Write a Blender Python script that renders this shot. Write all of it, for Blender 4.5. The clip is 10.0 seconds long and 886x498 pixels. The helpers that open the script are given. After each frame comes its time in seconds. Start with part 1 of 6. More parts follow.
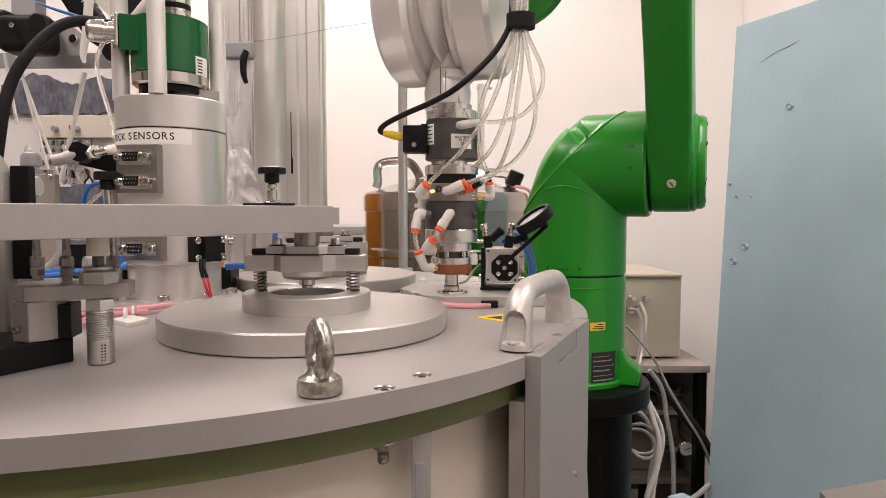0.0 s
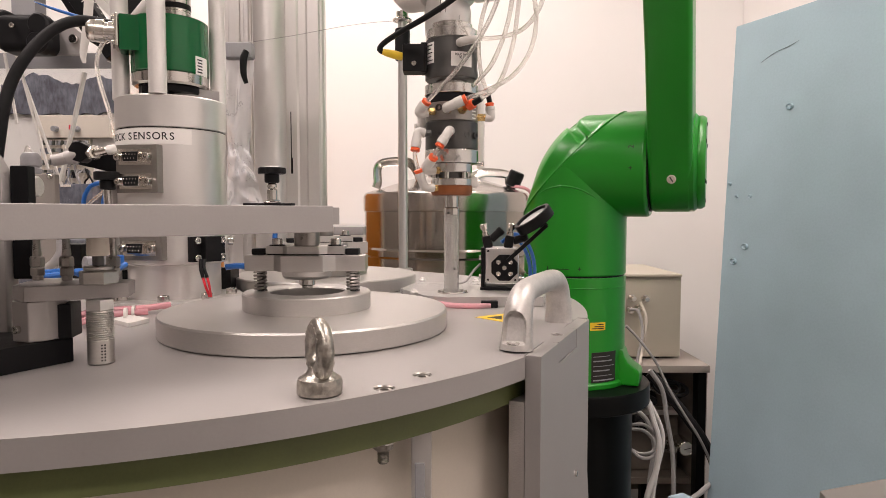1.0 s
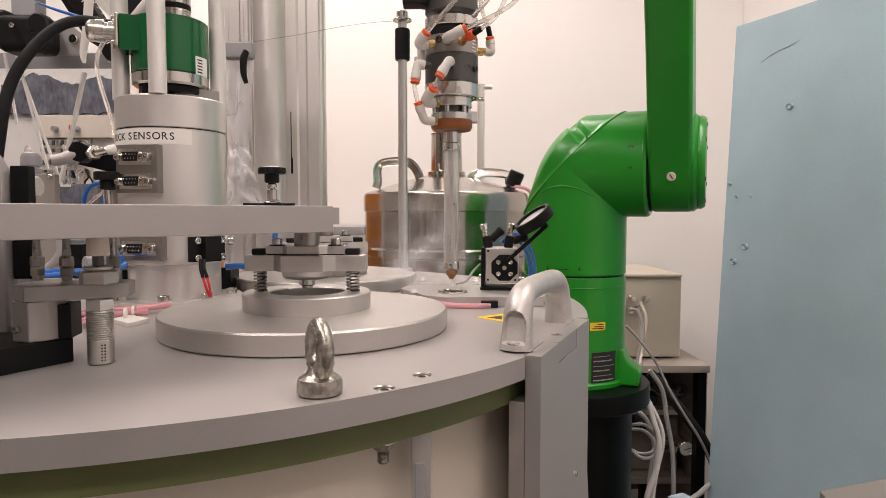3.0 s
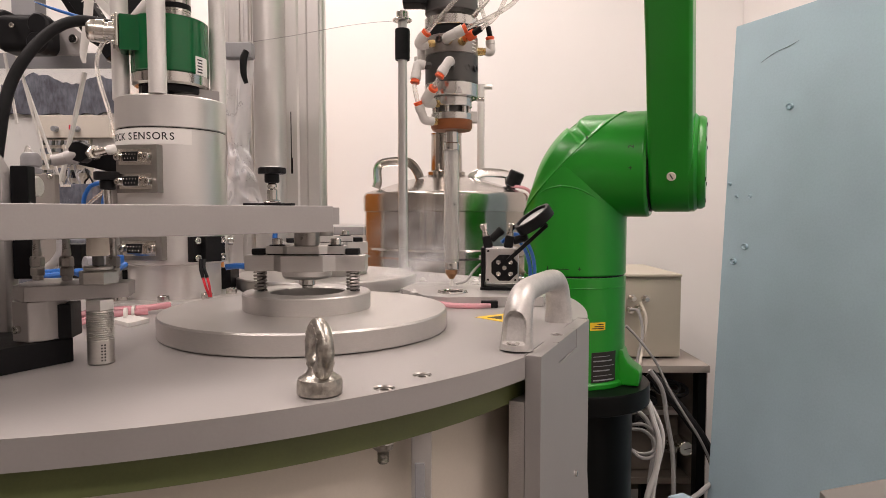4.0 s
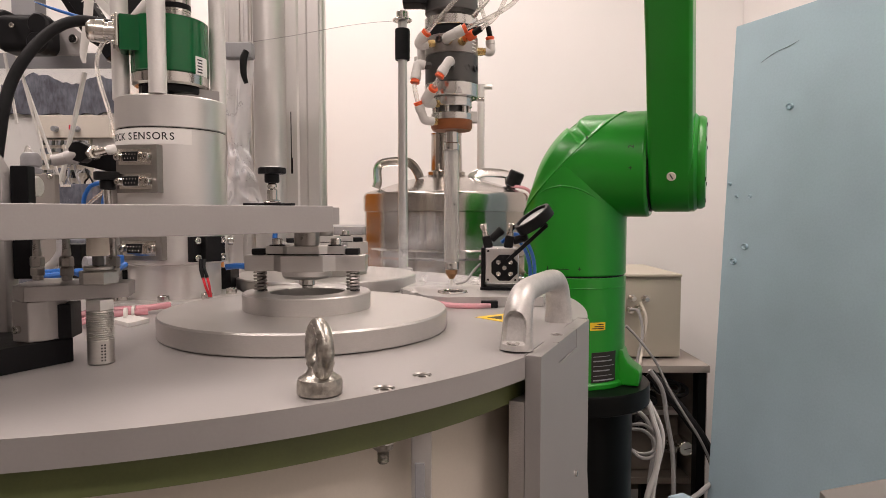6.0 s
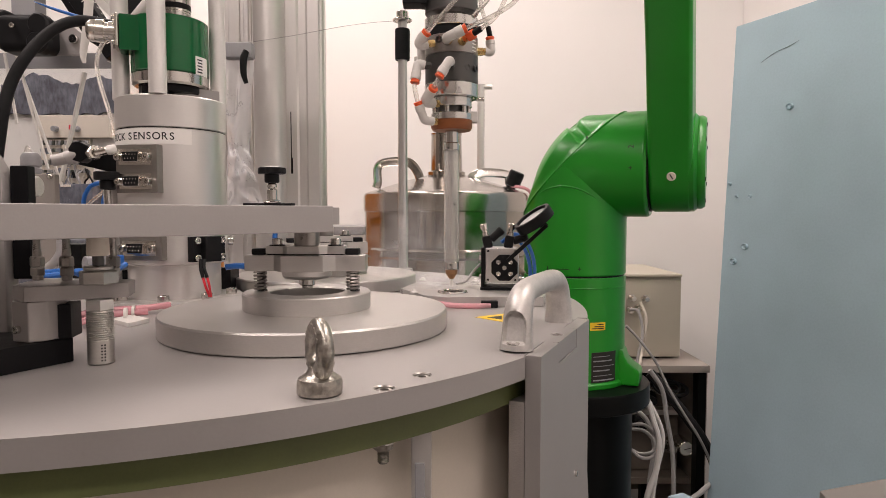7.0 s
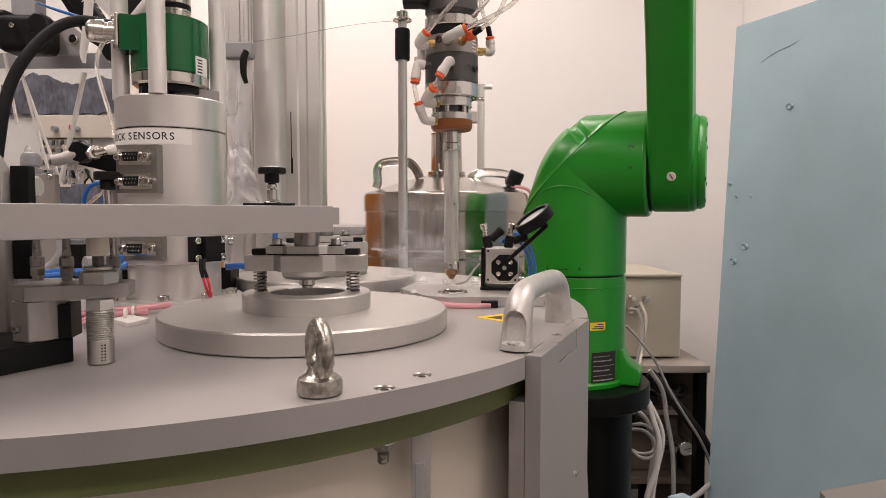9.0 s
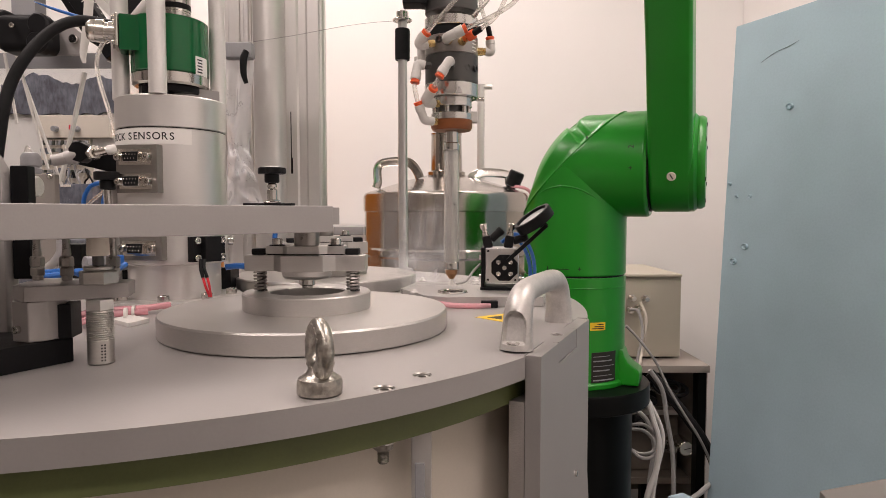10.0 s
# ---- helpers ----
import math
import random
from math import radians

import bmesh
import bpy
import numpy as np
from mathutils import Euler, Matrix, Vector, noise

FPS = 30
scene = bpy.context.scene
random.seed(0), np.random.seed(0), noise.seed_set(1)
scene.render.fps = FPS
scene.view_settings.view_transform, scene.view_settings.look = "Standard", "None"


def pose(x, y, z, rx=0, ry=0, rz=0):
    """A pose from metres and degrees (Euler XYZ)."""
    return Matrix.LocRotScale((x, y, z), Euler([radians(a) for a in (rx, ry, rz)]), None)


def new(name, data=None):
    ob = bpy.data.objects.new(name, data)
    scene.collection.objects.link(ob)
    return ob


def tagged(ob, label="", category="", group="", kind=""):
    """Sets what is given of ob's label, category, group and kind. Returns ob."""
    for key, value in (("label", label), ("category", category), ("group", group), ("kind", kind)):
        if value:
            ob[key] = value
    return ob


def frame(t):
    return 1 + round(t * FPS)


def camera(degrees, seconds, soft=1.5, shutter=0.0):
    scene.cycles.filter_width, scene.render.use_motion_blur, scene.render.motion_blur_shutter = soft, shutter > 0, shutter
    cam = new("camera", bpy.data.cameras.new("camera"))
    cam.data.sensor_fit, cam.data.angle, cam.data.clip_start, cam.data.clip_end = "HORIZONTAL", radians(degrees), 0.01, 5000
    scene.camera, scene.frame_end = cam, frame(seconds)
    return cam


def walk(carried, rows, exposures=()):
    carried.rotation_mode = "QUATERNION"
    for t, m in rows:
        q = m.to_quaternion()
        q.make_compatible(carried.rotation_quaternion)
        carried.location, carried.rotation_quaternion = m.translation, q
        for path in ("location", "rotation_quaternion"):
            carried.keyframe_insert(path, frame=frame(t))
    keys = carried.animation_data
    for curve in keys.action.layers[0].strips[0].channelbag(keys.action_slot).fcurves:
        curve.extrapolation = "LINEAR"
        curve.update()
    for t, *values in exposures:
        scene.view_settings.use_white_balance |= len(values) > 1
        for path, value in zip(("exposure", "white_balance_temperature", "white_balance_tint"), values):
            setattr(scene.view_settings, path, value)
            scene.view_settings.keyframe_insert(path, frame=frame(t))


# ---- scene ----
from mathutils.geometry import tessellate_polygon

cam = camera(70, 10.0, soft=0.6)
EYE = pose(0, 0, 1.09, 86.7, 0, 0)
walk(cam, [(0.0, EYE), (10.0, EYE)], exposures=[(0.0, 0.30), (1.0, 0.28), (2.5, 0.2), (5.0, 0.11), (10.0, 0.06)])

# ---------------------------------------------------------------- light
world = bpy.data.worlds.new("world")
scene.world = world
world.use_nodes = True
world.node_tree.nodes["Background"].inputs[0].default_value = (0.9, 0.93, 1.0, 1)
world.node_tree.nodes["Background"].inputs[1].default_value = 0.05


def ceiling_lamp(x, y, sx, sy, watts):
    data = bpy.data.lights.new("ceiling_lamp_light", "AREA")
    data.shape, data.size, data.size_y, data.energy = "RECTANGLE", sx, sy, watts
    data.color = (1.0, 0.86, 0.81)
    ob = new("ceiling_lamp_light", data)
    ob.matrix_world = pose(x, y, 2.655)
    return ob


# Unseen ceiling lights, placed by brightness; the last lifts faces toward the viewer.
LAMPS = [(-1.1, 0.35, 0.3, 1.4), (0.75, 0.35, 0.3, 1.4), (-0.4, 1.75, 1.3, 0.22), (-0.3, -1.3, 1.4, 0.3)]
for (lx, ly, sx, sy), W in zip(LAMPS, (16, 9.5, 15.5, 18)):
    ceiling_lamp(lx, ly, sx, sy, W)

# ---------------------------------------------------------------- materials
I4 = Matrix.Identity(4)


def mat(name, col, rough=0.5, metal=0.0, var=0.08, scale=60.0, bump=0.0, stretch=None, fine=600.0, coat=0.0, spots=0.0):
    """Principled surface whose colour and gloss vary at two scales; stretch brushes the grain along an axis."""
    m = bpy.data.materials.new(name)
    m.use_nodes = True
    nt = m.node_tree
    p = nt.nodes["Principled BSDF"]
    p.inputs["Metallic"].default_value = metal
    p.inputs["Coat Weight"].default_value = coat
    p.inputs["Coat Roughness"].default_value = 0.15
    tc = nt.nodes.new("ShaderNodeTexCoord")
    src = tc.outputs["Object"]
    if stretch:
        mp = nt.nodes.new("ShaderNodeMapping")
        mp.inputs["Scale"].default_value = stretch
        nt.links.new(src, mp.inputs["Vector"])
        src_fine = mp.outputs["Vector"]
    else:
        src_fine = src
    big = nt.nodes.new("ShaderNodeTexNoise")
    big.inputs["Scale"].default_value, big.inputs["Detail"].default_value = scale, 4
    sml = nt.nodes.new("ShaderNodeTexNoise")
    sml.inputs["Scale"].default_value, sml.inputs["Detail"].default_value = fine, 3
    nt.links.new(src, big.inputs["Vector"])
    nt.links.new(src_fine, sml.inputs["Vector"])
    mix = nt.nodes.new("ShaderNodeMath")
    mix.operation = "MULTIPLY_ADD"
    mix.inputs[1].default_value = 0.6
    nt.links.new(big.outputs["Fac"], mix.inputs[0])
    half = nt.nodes.new("ShaderNodeMath")
    half.operation = "MULTIPLY"
    half.inputs[1].default_value = 0.4
    nt.links.new(sml.outputs["Fac"], half.inputs[0])
    nt.links.new(half.outputs[0], mix.inputs[2])
    ramp = nt.nodes.new("ShaderNodeValToRGB")
    lo = [max(0.0, c * (1 - var)) for c in col]
    hi = [min(1.0, c * (1 + var)) for c in col]
    ramp.color_ramp.elements[0].position, ramp.color_ramp.elements[0].color = 0.3, (*lo, 1)
    ramp.color_ramp.elements[1].position, ramp.color_ramp.elements[1].color = 0.7, (*hi, 1)
    nt.links.new(mix.outputs[0], ramp.inputs["Fac"])
    nt.links.new(ramp.outputs["Color"], p.inputs["Base Color"])
    rr = nt.nodes.new("ShaderNodeMapRange")
    rr.inputs["From Min"].default_value, rr.inputs["From Max"].default_value = 0.3, 0.7
    rr.inputs["To Min"].default_value, rr.inputs["To Max"].default_value = max(0.02, rough * 0.85), min(1.0, rough * 1.15)
    nt.links.new(mix.outputs[0], rr.inputs["Value"])
    nt.links.new(rr.outputs["Result"], p.inputs["Roughness"])
    if bump:
        b = nt.nodes.new("ShaderNodeBump")
        b.inputs["Strength"].default_value, b.inputs["Distance"].default_value = bump, 0.001
        nt.links.new(sml.outputs["Fac"], b.inputs["Height"])
        nt.links.new(b.outputs["Normal"], p.inputs["Normal"])
    return m


def clear(name, col, rough=0.05, weight=0.9, ior=1.45, alpha=1.0):
    m = mat(name, col, rough, var=0.03)
    p = m.node_tree.nodes["Principled BSDF"]
    p.inputs["Transmission Weight"].default_value = weight
    p.inputs["IOR"].default_value = ior
    p.inputs["Alpha"].default_value = alpha
    return m


ANOD = mat("anodised_aluminium", (0.375, 0.357, 0.347), 0.48, 0.5, 0.05, 25, 0.05)
def dull(m):
    """Soft black finish with a weak surface gloss."""
    m.node_tree.nodes["Principled BSDF"].inputs["Specular IOR Level"].default_value = 0.14


ALU = mat("machined_aluminium", (0.60, 0.585, 0.57), 0.32, 0.85, 0.06, 30, 0.06, (1, 1, 12), 300)
ALU_TURNED = mat("turned_aluminium", (0.71, 0.69, 0.67), 0.36, 0.72, 0.04, 25, 0.05, (1, 1, 14), 250)
ALU_DARK = mat("dark_anodised_aluminium", (0.10, 0.098, 0.095), 0.38, 0.7, 0.08, 40)
BRIGHT = mat("bright_machined_metal", (0.70, 0.685, 0.66), 0.2, 1.0, 0.05, 40, 0.06, (1, 1, 16), 400)
BRUSHED = mat("brushed_aluminium_edge", (0.40, 0.375, 0.36), 0.4, 0.6, 0.16, 40, 0.35, (1, 1, 14), 260)
LIDMAT = mat("dull_turned_aluminium", (0.53, 0.51, 0.49), 0.40, 0.75, 0.07, 45, 0.1, (1, 1, 3), 420)
WRISTMAT = mat("bead_blasted_aluminium", (0.78, 0.76, 0.74), 0.34, 0.45, 0.05, 25)
PORTRING = mat("grey_hard_coat", (0.36, 0.34, 0.32), 0.3, 0.9, 0.1, 60, 0.05, (1, 1, 16), 300)
CAST = mat("cast_aluminium", (0.56, 0.54, 0.52), 0.46, 0.65, 0.16, 90, 0.15)
ZINC = mat("forged_zinc_steel", (0.40, 0.375, 0.335), 0.34, 0.95, 0.5, 170, 0.45, None, 400)
STEEL = mat("stainless_steel", (0.62, 0.60, 0.57), 0.18, 1.0, 0.06, 60, 0.02)
STEEL_SHEET = mat("polished_stainless_sheet", (0.38, 0.35, 0.315), 0.12, 1.0, 0.12, 8, 0.02, (1, 1, 30), 60)
STEEL_TOP = mat("dull_stainless_sheet", (0.46, 0.43, 0.40), 0.2, 1.0, 0.12, 9, 0.02)
COPPER = mat("dark_copper", (0.42, 0.24, 0.13), 0.3, 1.0, 0.1, 80)
CHROME = mat("nickel_plated", (0.70, 0.67, 0.62), 0.2, 1.0, 0.03, 120)
BRASS = mat("brass", (0.62, 0.45, 0.20), 0.28, 1.0, 0.12, 120)
DARKGREY = mat("dark_grey_plastic", (0.06, 0.065, 0.05), 0.5, 0.0, 0.1, 60)
GREEN = mat("green_robot_paint", (0.010, 0.25, 0.012), 0.32, 0.0, 0.05, 14, 0.06, None, 900, 0.15)
GREEN_MOTOR = mat("dark_green_paint", (0.003, 0.105, 0.03), 0.16, 0.0, 0.05, 30, 0.03, None, 900, 0.1)
G10 = mat("green_glass_laminate", (0.12, 0.14, 0.05), 0.5, 0.0, 0.12, 40)
BLACK = mat("black_plastic", (0.012, 0.012, 0.013), 0.4, 0.0, 0.2, 80, 0.05)
BLACK_ANO = mat("black_anodised", (0.007, 0.007, 0.008), 0.4, 0.0, 0.2, 60, 0.03)
RUBBER = mat("black_rubber", (0.014, 0.014, 0.015), 0.55, 0.0, 0.2, 120, 0.1)
PEDESTAL = mat("black_steel_paint", (0.004, 0.0045, 0.0045), 0.35, 0.0, 0.2, 30, 0.05)
for m_ in (BLACK, BLACK_ANO, RUBBER, PEDESTAL):
    dull(m_)
WHITE_PL = mat("white_plastic", (0.72, 0.70, 0.67), 0.4, 0.0, 0.04, 60)
CREAM = mat("cream_paint", (0.66, 0.60, 0.52), 0.5, 0.0, 0.04, 12)
BEIGE = mat("beige_painted_steel", (0.50, 0.46, 0.38), 0.45, 0.0, 0.05, 12, 0.03)
WALL = mat("white_wall_paint", (0.80, 0.785, 0.765), 0.75, 0.0, 0.025, 3, 0.12, None, 260)
SHIELD = mat("brown_grey_wall_paint", (0.27, 0.245, 0.225), 0.6, 0.0, 0.06, 4)
CEIL = mat("white_ceiling", (0.8, 0.79, 0.77), 0.8, 0.0, 0.03, 4)
FLOOR = mat("grey_floor_vinyl", (0.13, 0.125, 0.12), 0.45, 0.0, 0.12, 9, 0.03)
FOAM = mat("pale_blue_foam", (0.355, 0.475, 0.54), 0.8, 0.0, 0.09, 7, 0.08, None, 240)
ORANGE = mat("orange_plastic", (0.85, 0.12, 0.03), 0.35, 0.0, 0.05, 100)
YELLOW = mat("yellow_plastic", (0.80, 0.55, 0.02), 0.4, 0.0, 0.06, 100)
BLUE = mat("blue_tube", (0.02, 0.13, 0.45), 0.3, 0.0, 0.08, 60)
AMBER = mat("amber_phenolic", (0.22, 0.07, 0.02), 0.32, 0.0, 0.2, 60, 0.05, (1, 1, 10), 300)
RED = mat("red_wire", (0.70, 0.03, 0.05), 0.4, 0.0, 0.08, 100)
PINK = clear("pink_cable_sleeve", (0.93, 0.50, 0.55), 0.2, 0.5)
GREYTUBE = mat("grey_cable", (0.32, 0.31, 0.30), 0.45, 0.0, 0.06, 40)
CLEAR = clear("clear_tubing", (0.93, 0.91, 0.87), 0.12, 0.74, 1.2)
TUBEGLASS = clear("clear_sheath", (0.82, 0.81, 0.79), 0.1, 0.78, 1.3)
SHEET = clear("clear_plastic_sheet", (0.95, 0.96, 0.98), 0.02, 1.0, 1.04)
BAG = clear("clear_plastic_bag", (0.88, 0.88, 0.90), 0.3, 0.35, 1.1, 0.62)
PAPER = mat("white_label", (0.80, 0.78, 0.75), 0.5, 0.0, 0.02, 40)
INK = mat("black_ink", (0.015, 0.015, 0.015), 0.5, 0.0, 0.1, 40)
GREYBACK = mat("grey_cabinet_front", (0.30, 0.30, 0.31), 0.5, 0.0, 0.1, 30)
# Pale, dull grey paints in the ceiling's reflection on the mirror.
MIRROR = mat("mirror_painted_reflection", (0.62, 0.61, 0.61), 0.4, 0.5, 0.02, 40)


# ---------------------------------------------------------------- mesh helpers
def pt3(u, v, d):
    """Place at distance d in front of the eye, at sideways rank u and height rank v."""
    k = d / (0.99834 + 0.05756 * (441 - v) / 1120)
    return ((u - 784) / 1120 * k, d, 1.09 + k * (0.99834 * (441 - v) / 1120 - 0.05756))


def box(sx, sy, sz, m=I4, b=0.0, seg=2):
    bm = bmesh.new()
    bmesh.ops.create_cube(bm, size=1, matrix=Matrix.Diagonal((sx, sy, sz, 1)))
    if b:
        bmesh.ops.bevel(bm, geom=bm.edges[:], offset=b, segments=seg, affect="EDGES", profile=0.5)
    bm.transform(m)
    return bm


def boxat(x0, x1, y0, y1, z0, z1, b=0.0, seg=2):
    return box(x1 - x0, y1 - y0, z1 - z0, pose((x0 + x1) / 2, (y0 + y1) / 2, (z0 + z1) / 2), b, seg)


def lathe(profile, m=I4, seg=48, closed=False):
    """Turned body: (radius, z) pairs from bottom to top."""
    bm = bmesh.new()
    rings = []
    for r, z in profile:
        if r <= 1e-6:
            rings.append([bm.verts.new((0, 0, z))])
        else:
            rings.append([bm.verts.new((r * math.cos(2 * math.pi * i / seg), r * math.sin(2 * math.pi * i / seg), z)) for i in range(seg)])
    pairs = list(zip(rings, rings[1:])) + ([(rings[-1], rings[0])] if closed else [])
    for a, c in pairs:
        for i in range(seg):
            j = (i + 1) % seg
            if len(a) == 1 and len(c) == 1:
                continue
            if len(a) == 1:
                bm.faces.new((a[0], c[j], c[i]))
            elif len(c) == 1:
                bm.faces.new((a[i], a[j], c[0]))
            else:
                bm.faces.new((a[i], a[j], c[j], c[i]))
    if not closed:
        if len(rings[0]) > 1:
            bm.faces.new(list(reversed(rings[0])))
        if len(rings[-1]) > 1:
            bm.faces.new(rings[-1])
    bmesh.ops.recalc_face_normals(bm, faces=bm.faces[:])
    bm.transform(m)
    return bm


def cyl(r, z0, z1, m=I4, c=0.0006, seg=40):
    """Solid round bar with chamfered rims."""
    c = min(c, r * 0.4, abs(z1 - z0) * 0.4)
    return lathe([(r - c, z0), (r, z0 + c), (r, z1 - c), (r - c, z1)], m, seg)


def pipe(r, ri, z0, z1, m=I4, c=0.0005, seg=48):
    c = min(c, (r - ri) * 0.4)
    return lathe([(ri, z0), (r - c, z0), (r, z0 + c), (r, z1 - c), (r - c, z1), (ri + c, z1), (ri, z1 - c)], m, seg, True)


def prism(pts, h, m=I4, b=0.0, holes=(), seg=2):
    """Plate of outline pts (x, y), thickness h upward, with round holes (x, y, r) through it."""
    bm = bmesh.new()
    loops = [list(pts)] + [[(x + r * math.cos(2 * math.pi * i / 40), y + r * math.sin(2 * math.pi * i / 40)) for i in range(40)] for x, y, r in holes]
    if not holes:
        lo = [bm.verts.new((x, y, 0)) for x, y in pts]
        hi = [bm.verts.new((x, y, h)) for x, y in pts]
        bm.faces.new(list(reversed(lo)))
        bm.faces.new(hi)
        for i in range(len(lo)):
            j = (i + 1) % len(lo)
            bm.faces.new((lo[i], lo[j], hi[j], hi[i]))
    else:
        tris = tessellate_polygon([[Vector((x, y, 0)) for x, y in lp] for lp in loops])
        for z in (0, h):
            vs = [bm.verts.new((x, y, z)) for lp in loops for x, y in lp]
            for tri in tris:
                bm.faces.new([vs[i] for i in tri])
        bm.verts.ensure_lookup_table()
        half = len(bm.verts) // 2
        k = 0
        for lp in loops:
            for i in range(len(lp)):
                j = (i + 1) % len(lp)
                bm.faces.new((bm.verts[k + i], bm.verts[k + j], bm.verts[half + k + j], bm.verts[half + k + i]))
            k += len(lp)
    bmesh.ops.recalc_face_normals(bm, faces=bm.faces[:])
    if b:
        rim = [e for e in bm.edges if len(e.link_faces) == 2 and e.calc_face_angle() > 0.7]
        bmesh.ops.bevel(bm, geom=rim, offset=b, segments=seg, affect="EDGES", profile=0.5)
    bm.transform(m)
    return bm


def smooth_path(pts, n=8):
    p = [Vector(q) for q in pts]
    p = [p[0] * 2 - p[1]] + p + [p[-1] * 2 - p[-2]]
    out = []
    for i in range(1, len(p) - 2):
        for k in range(n):
            t = k / n
            a, b, c, d = p[i - 1], p[i], p[i + 1], p[i + 2]
            out.append(0.5 * (2 * b + (c - a) * t + (2 * a - 5 * b + 4 * c - d) * t * t + (3 * b - a - 3 * c + d) * t ** 3))
    return out + [p[-2]]


def sweep(pts, r, m=I4, seg=10, n=8, smooth=True, flat=1.0):
    """Round (or flattened) bar along a path; r is one radius or one for each path point."""
    path = smooth_path(pts, n) if smooth else [Vector(q) for q in pts]
    bm = bmesh.new()
    t0 = (path[1] - path[0]).normalized()
    side = t0.orthogonal().normalized()
    rings = []
    for i, q in enumerate(path):
        t = (path[min(i + 1, len(path) - 1)] - path[max(i - 1, 0)]).normalized()
        side = (side - t * side.dot(t)).normalized()
        up = t.cross(side)
        if isinstance(r, (list, tuple)):
            f = i / (len(path) - 1) * (len(r) - 1)
            k = min(int(f), len(r) - 2)
            rad = r[k] + (r[k + 1] - r[k]) * (f - k)
        else:
            rad = r
        rings.append([bm.verts.new(q + (side * math.cos(2 * math.pi * j / seg) + up * flat * math.sin(2 * math.pi * j / seg)) * rad) for j in range(seg)])
    for a, c in zip(rings, rings[1:]):
        for j in range(seg):
            bm.faces.new((a[j], a[(j + 1) % seg], c[(j + 1) % seg], c[j]))
    bm.faces.new(list(reversed(rings[0])))
    bm.faces.new(rings[-1])
    bmesh.ops.recalc_face_normals(bm, faces=bm.faces[:])
    bm.transform(m)
    return bm


def coil(r, wire, z0, z1, turns, m=I4):
    pts = [(r * math.cos(2 * math.pi * turns * i / (turns * 14)), r * math.sin(2 * math.pi * turns * i / (turns * 14)), z0 + (z1 - z0) * i / (turns * 14)) for i in range(turns * 14 + 1)]
    return sweep(pts, wire, m, 6, 1, False)


def join(*bms):
    out = bmesh.new()
    for b in bms:
        me = bpy.data.meshes.new("tmp")
        b.to_mesh(me)
        b.free()
        out.from_mesh(me)
        bpy.data.meshes.remove(me)
    return out


def mesh_of(name, bm, material):
    """Mesh with one material; broad faces keep flat shading up to their rounded edges."""
    bm.normal_update()
    area = [f.calc_area() for f in bm.faces]
    bm.faces.index_update()
    normals = []
    for f in bm.faces:
        f.smooth = True
        for lp in f.loops:
            n = Vector((0, 0, 0))
            for g in lp.vert.link_faces:
                if f.normal.dot(g.normal) > 0.82:
                    n += g.normal * area[g.index]
            normals.append(n.normalized() if n.length > 1e-12 else f.normal.copy())
    me = bpy.data.meshes.new(name)
    bm.to_mesh(me)
    bm.free()
    me.normals_split_custom_set(normals)
    me.materials.append(material)
    return me


def part(name, bm, material, parent, label="", m=I4):
    ob = new(name, mesh_of(name, bm, material))
    ob.parent = parent
    ob.matrix_local = m
    if label:
        ob["label"] = label
    return ob


def same(name, me, parent, m=I4, label=""):
    ob = new(name, me)
    ob.parent = parent
    ob.matrix_local = m
    if label:
        ob["label"] = label
    return ob


def thing(name, m, label, category, group="", kind=""):
    ob = new(name)
    ob.empty_display_size = 0.02
    ob.matrix_world = m
    return tagged(ob, label, category, group, kind)


def solid(name, bm, material, label="", category="", group="", kind="", m=I4):
    ob = new(name, mesh_of(name, bm, material))
    ob.matrix_world = m
    return tagged(ob, label, category, group, kind)


def along(a, b):
    """Pose at a whose z axis points to b."""
    d = Vector(b) - Vector(a)
    return Matrix.Translation(a) @ d.to_track_quat("Z", "Y").to_matrix().to_4x4()


def rod(a, b, r, seg=20, c=0.0004):
    return cyl(r, 0, (Vector(b) - Vector(a)).length, along(a, b), c, seg)


def text_mesh(words, size, material):
    cu = bpy.data.curves.new("letters", "FONT")
    cu.body, cu.size, cu.extrude = words, size, 0.00005
    cu.offset = size * 0.012
    cu.align_x, cu.align_y = "CENTER", "CENTER"
    tmp = bpy.data.objects.new("letters", cu)
    scene.collection.objects.link(tmp)
    me = bpy.data.meshes.new_from_object(tmp.evaluated_get(bpy.context.evaluated_depsgraph_get()))
    bpy.data.objects.remove(tmp)
    bpy.data.curves.remove(cu)
    me.materials.clear()
    me.materials.append(material)
    return me


def cap_screw_bm(r, h):
    """Socket head cap screw head with its hexagon recess."""
    bm = lathe([(r * 0.96, 0), (r, h * 0.06), (r, h * 0.88), (r * 0.88, h), (r * 0.56, h), (r * 0.5, h * 0.96), (r * 0.48, h * 0.45), (0, h * 0.35)], I4, 24)
    return bm


SCREW = mesh_of("screw", cap_screw_bm(0.004, 0.005), STEEL)
SCREW_S = mesh_of("screw", cap_screw_bm(0.0024, 0.0026), STEEL)
SCREW_BLK = mesh_of("screw", cap_screw_bm(0.0045, 0.005), BLACK_ANO)
NUT = mesh_of("nut", lathe([(0.0048, 0), (0.0053, 0.0006), (0.0053, 0.0042), (0.0048, 0.0048)], I4, 6), STEEL)

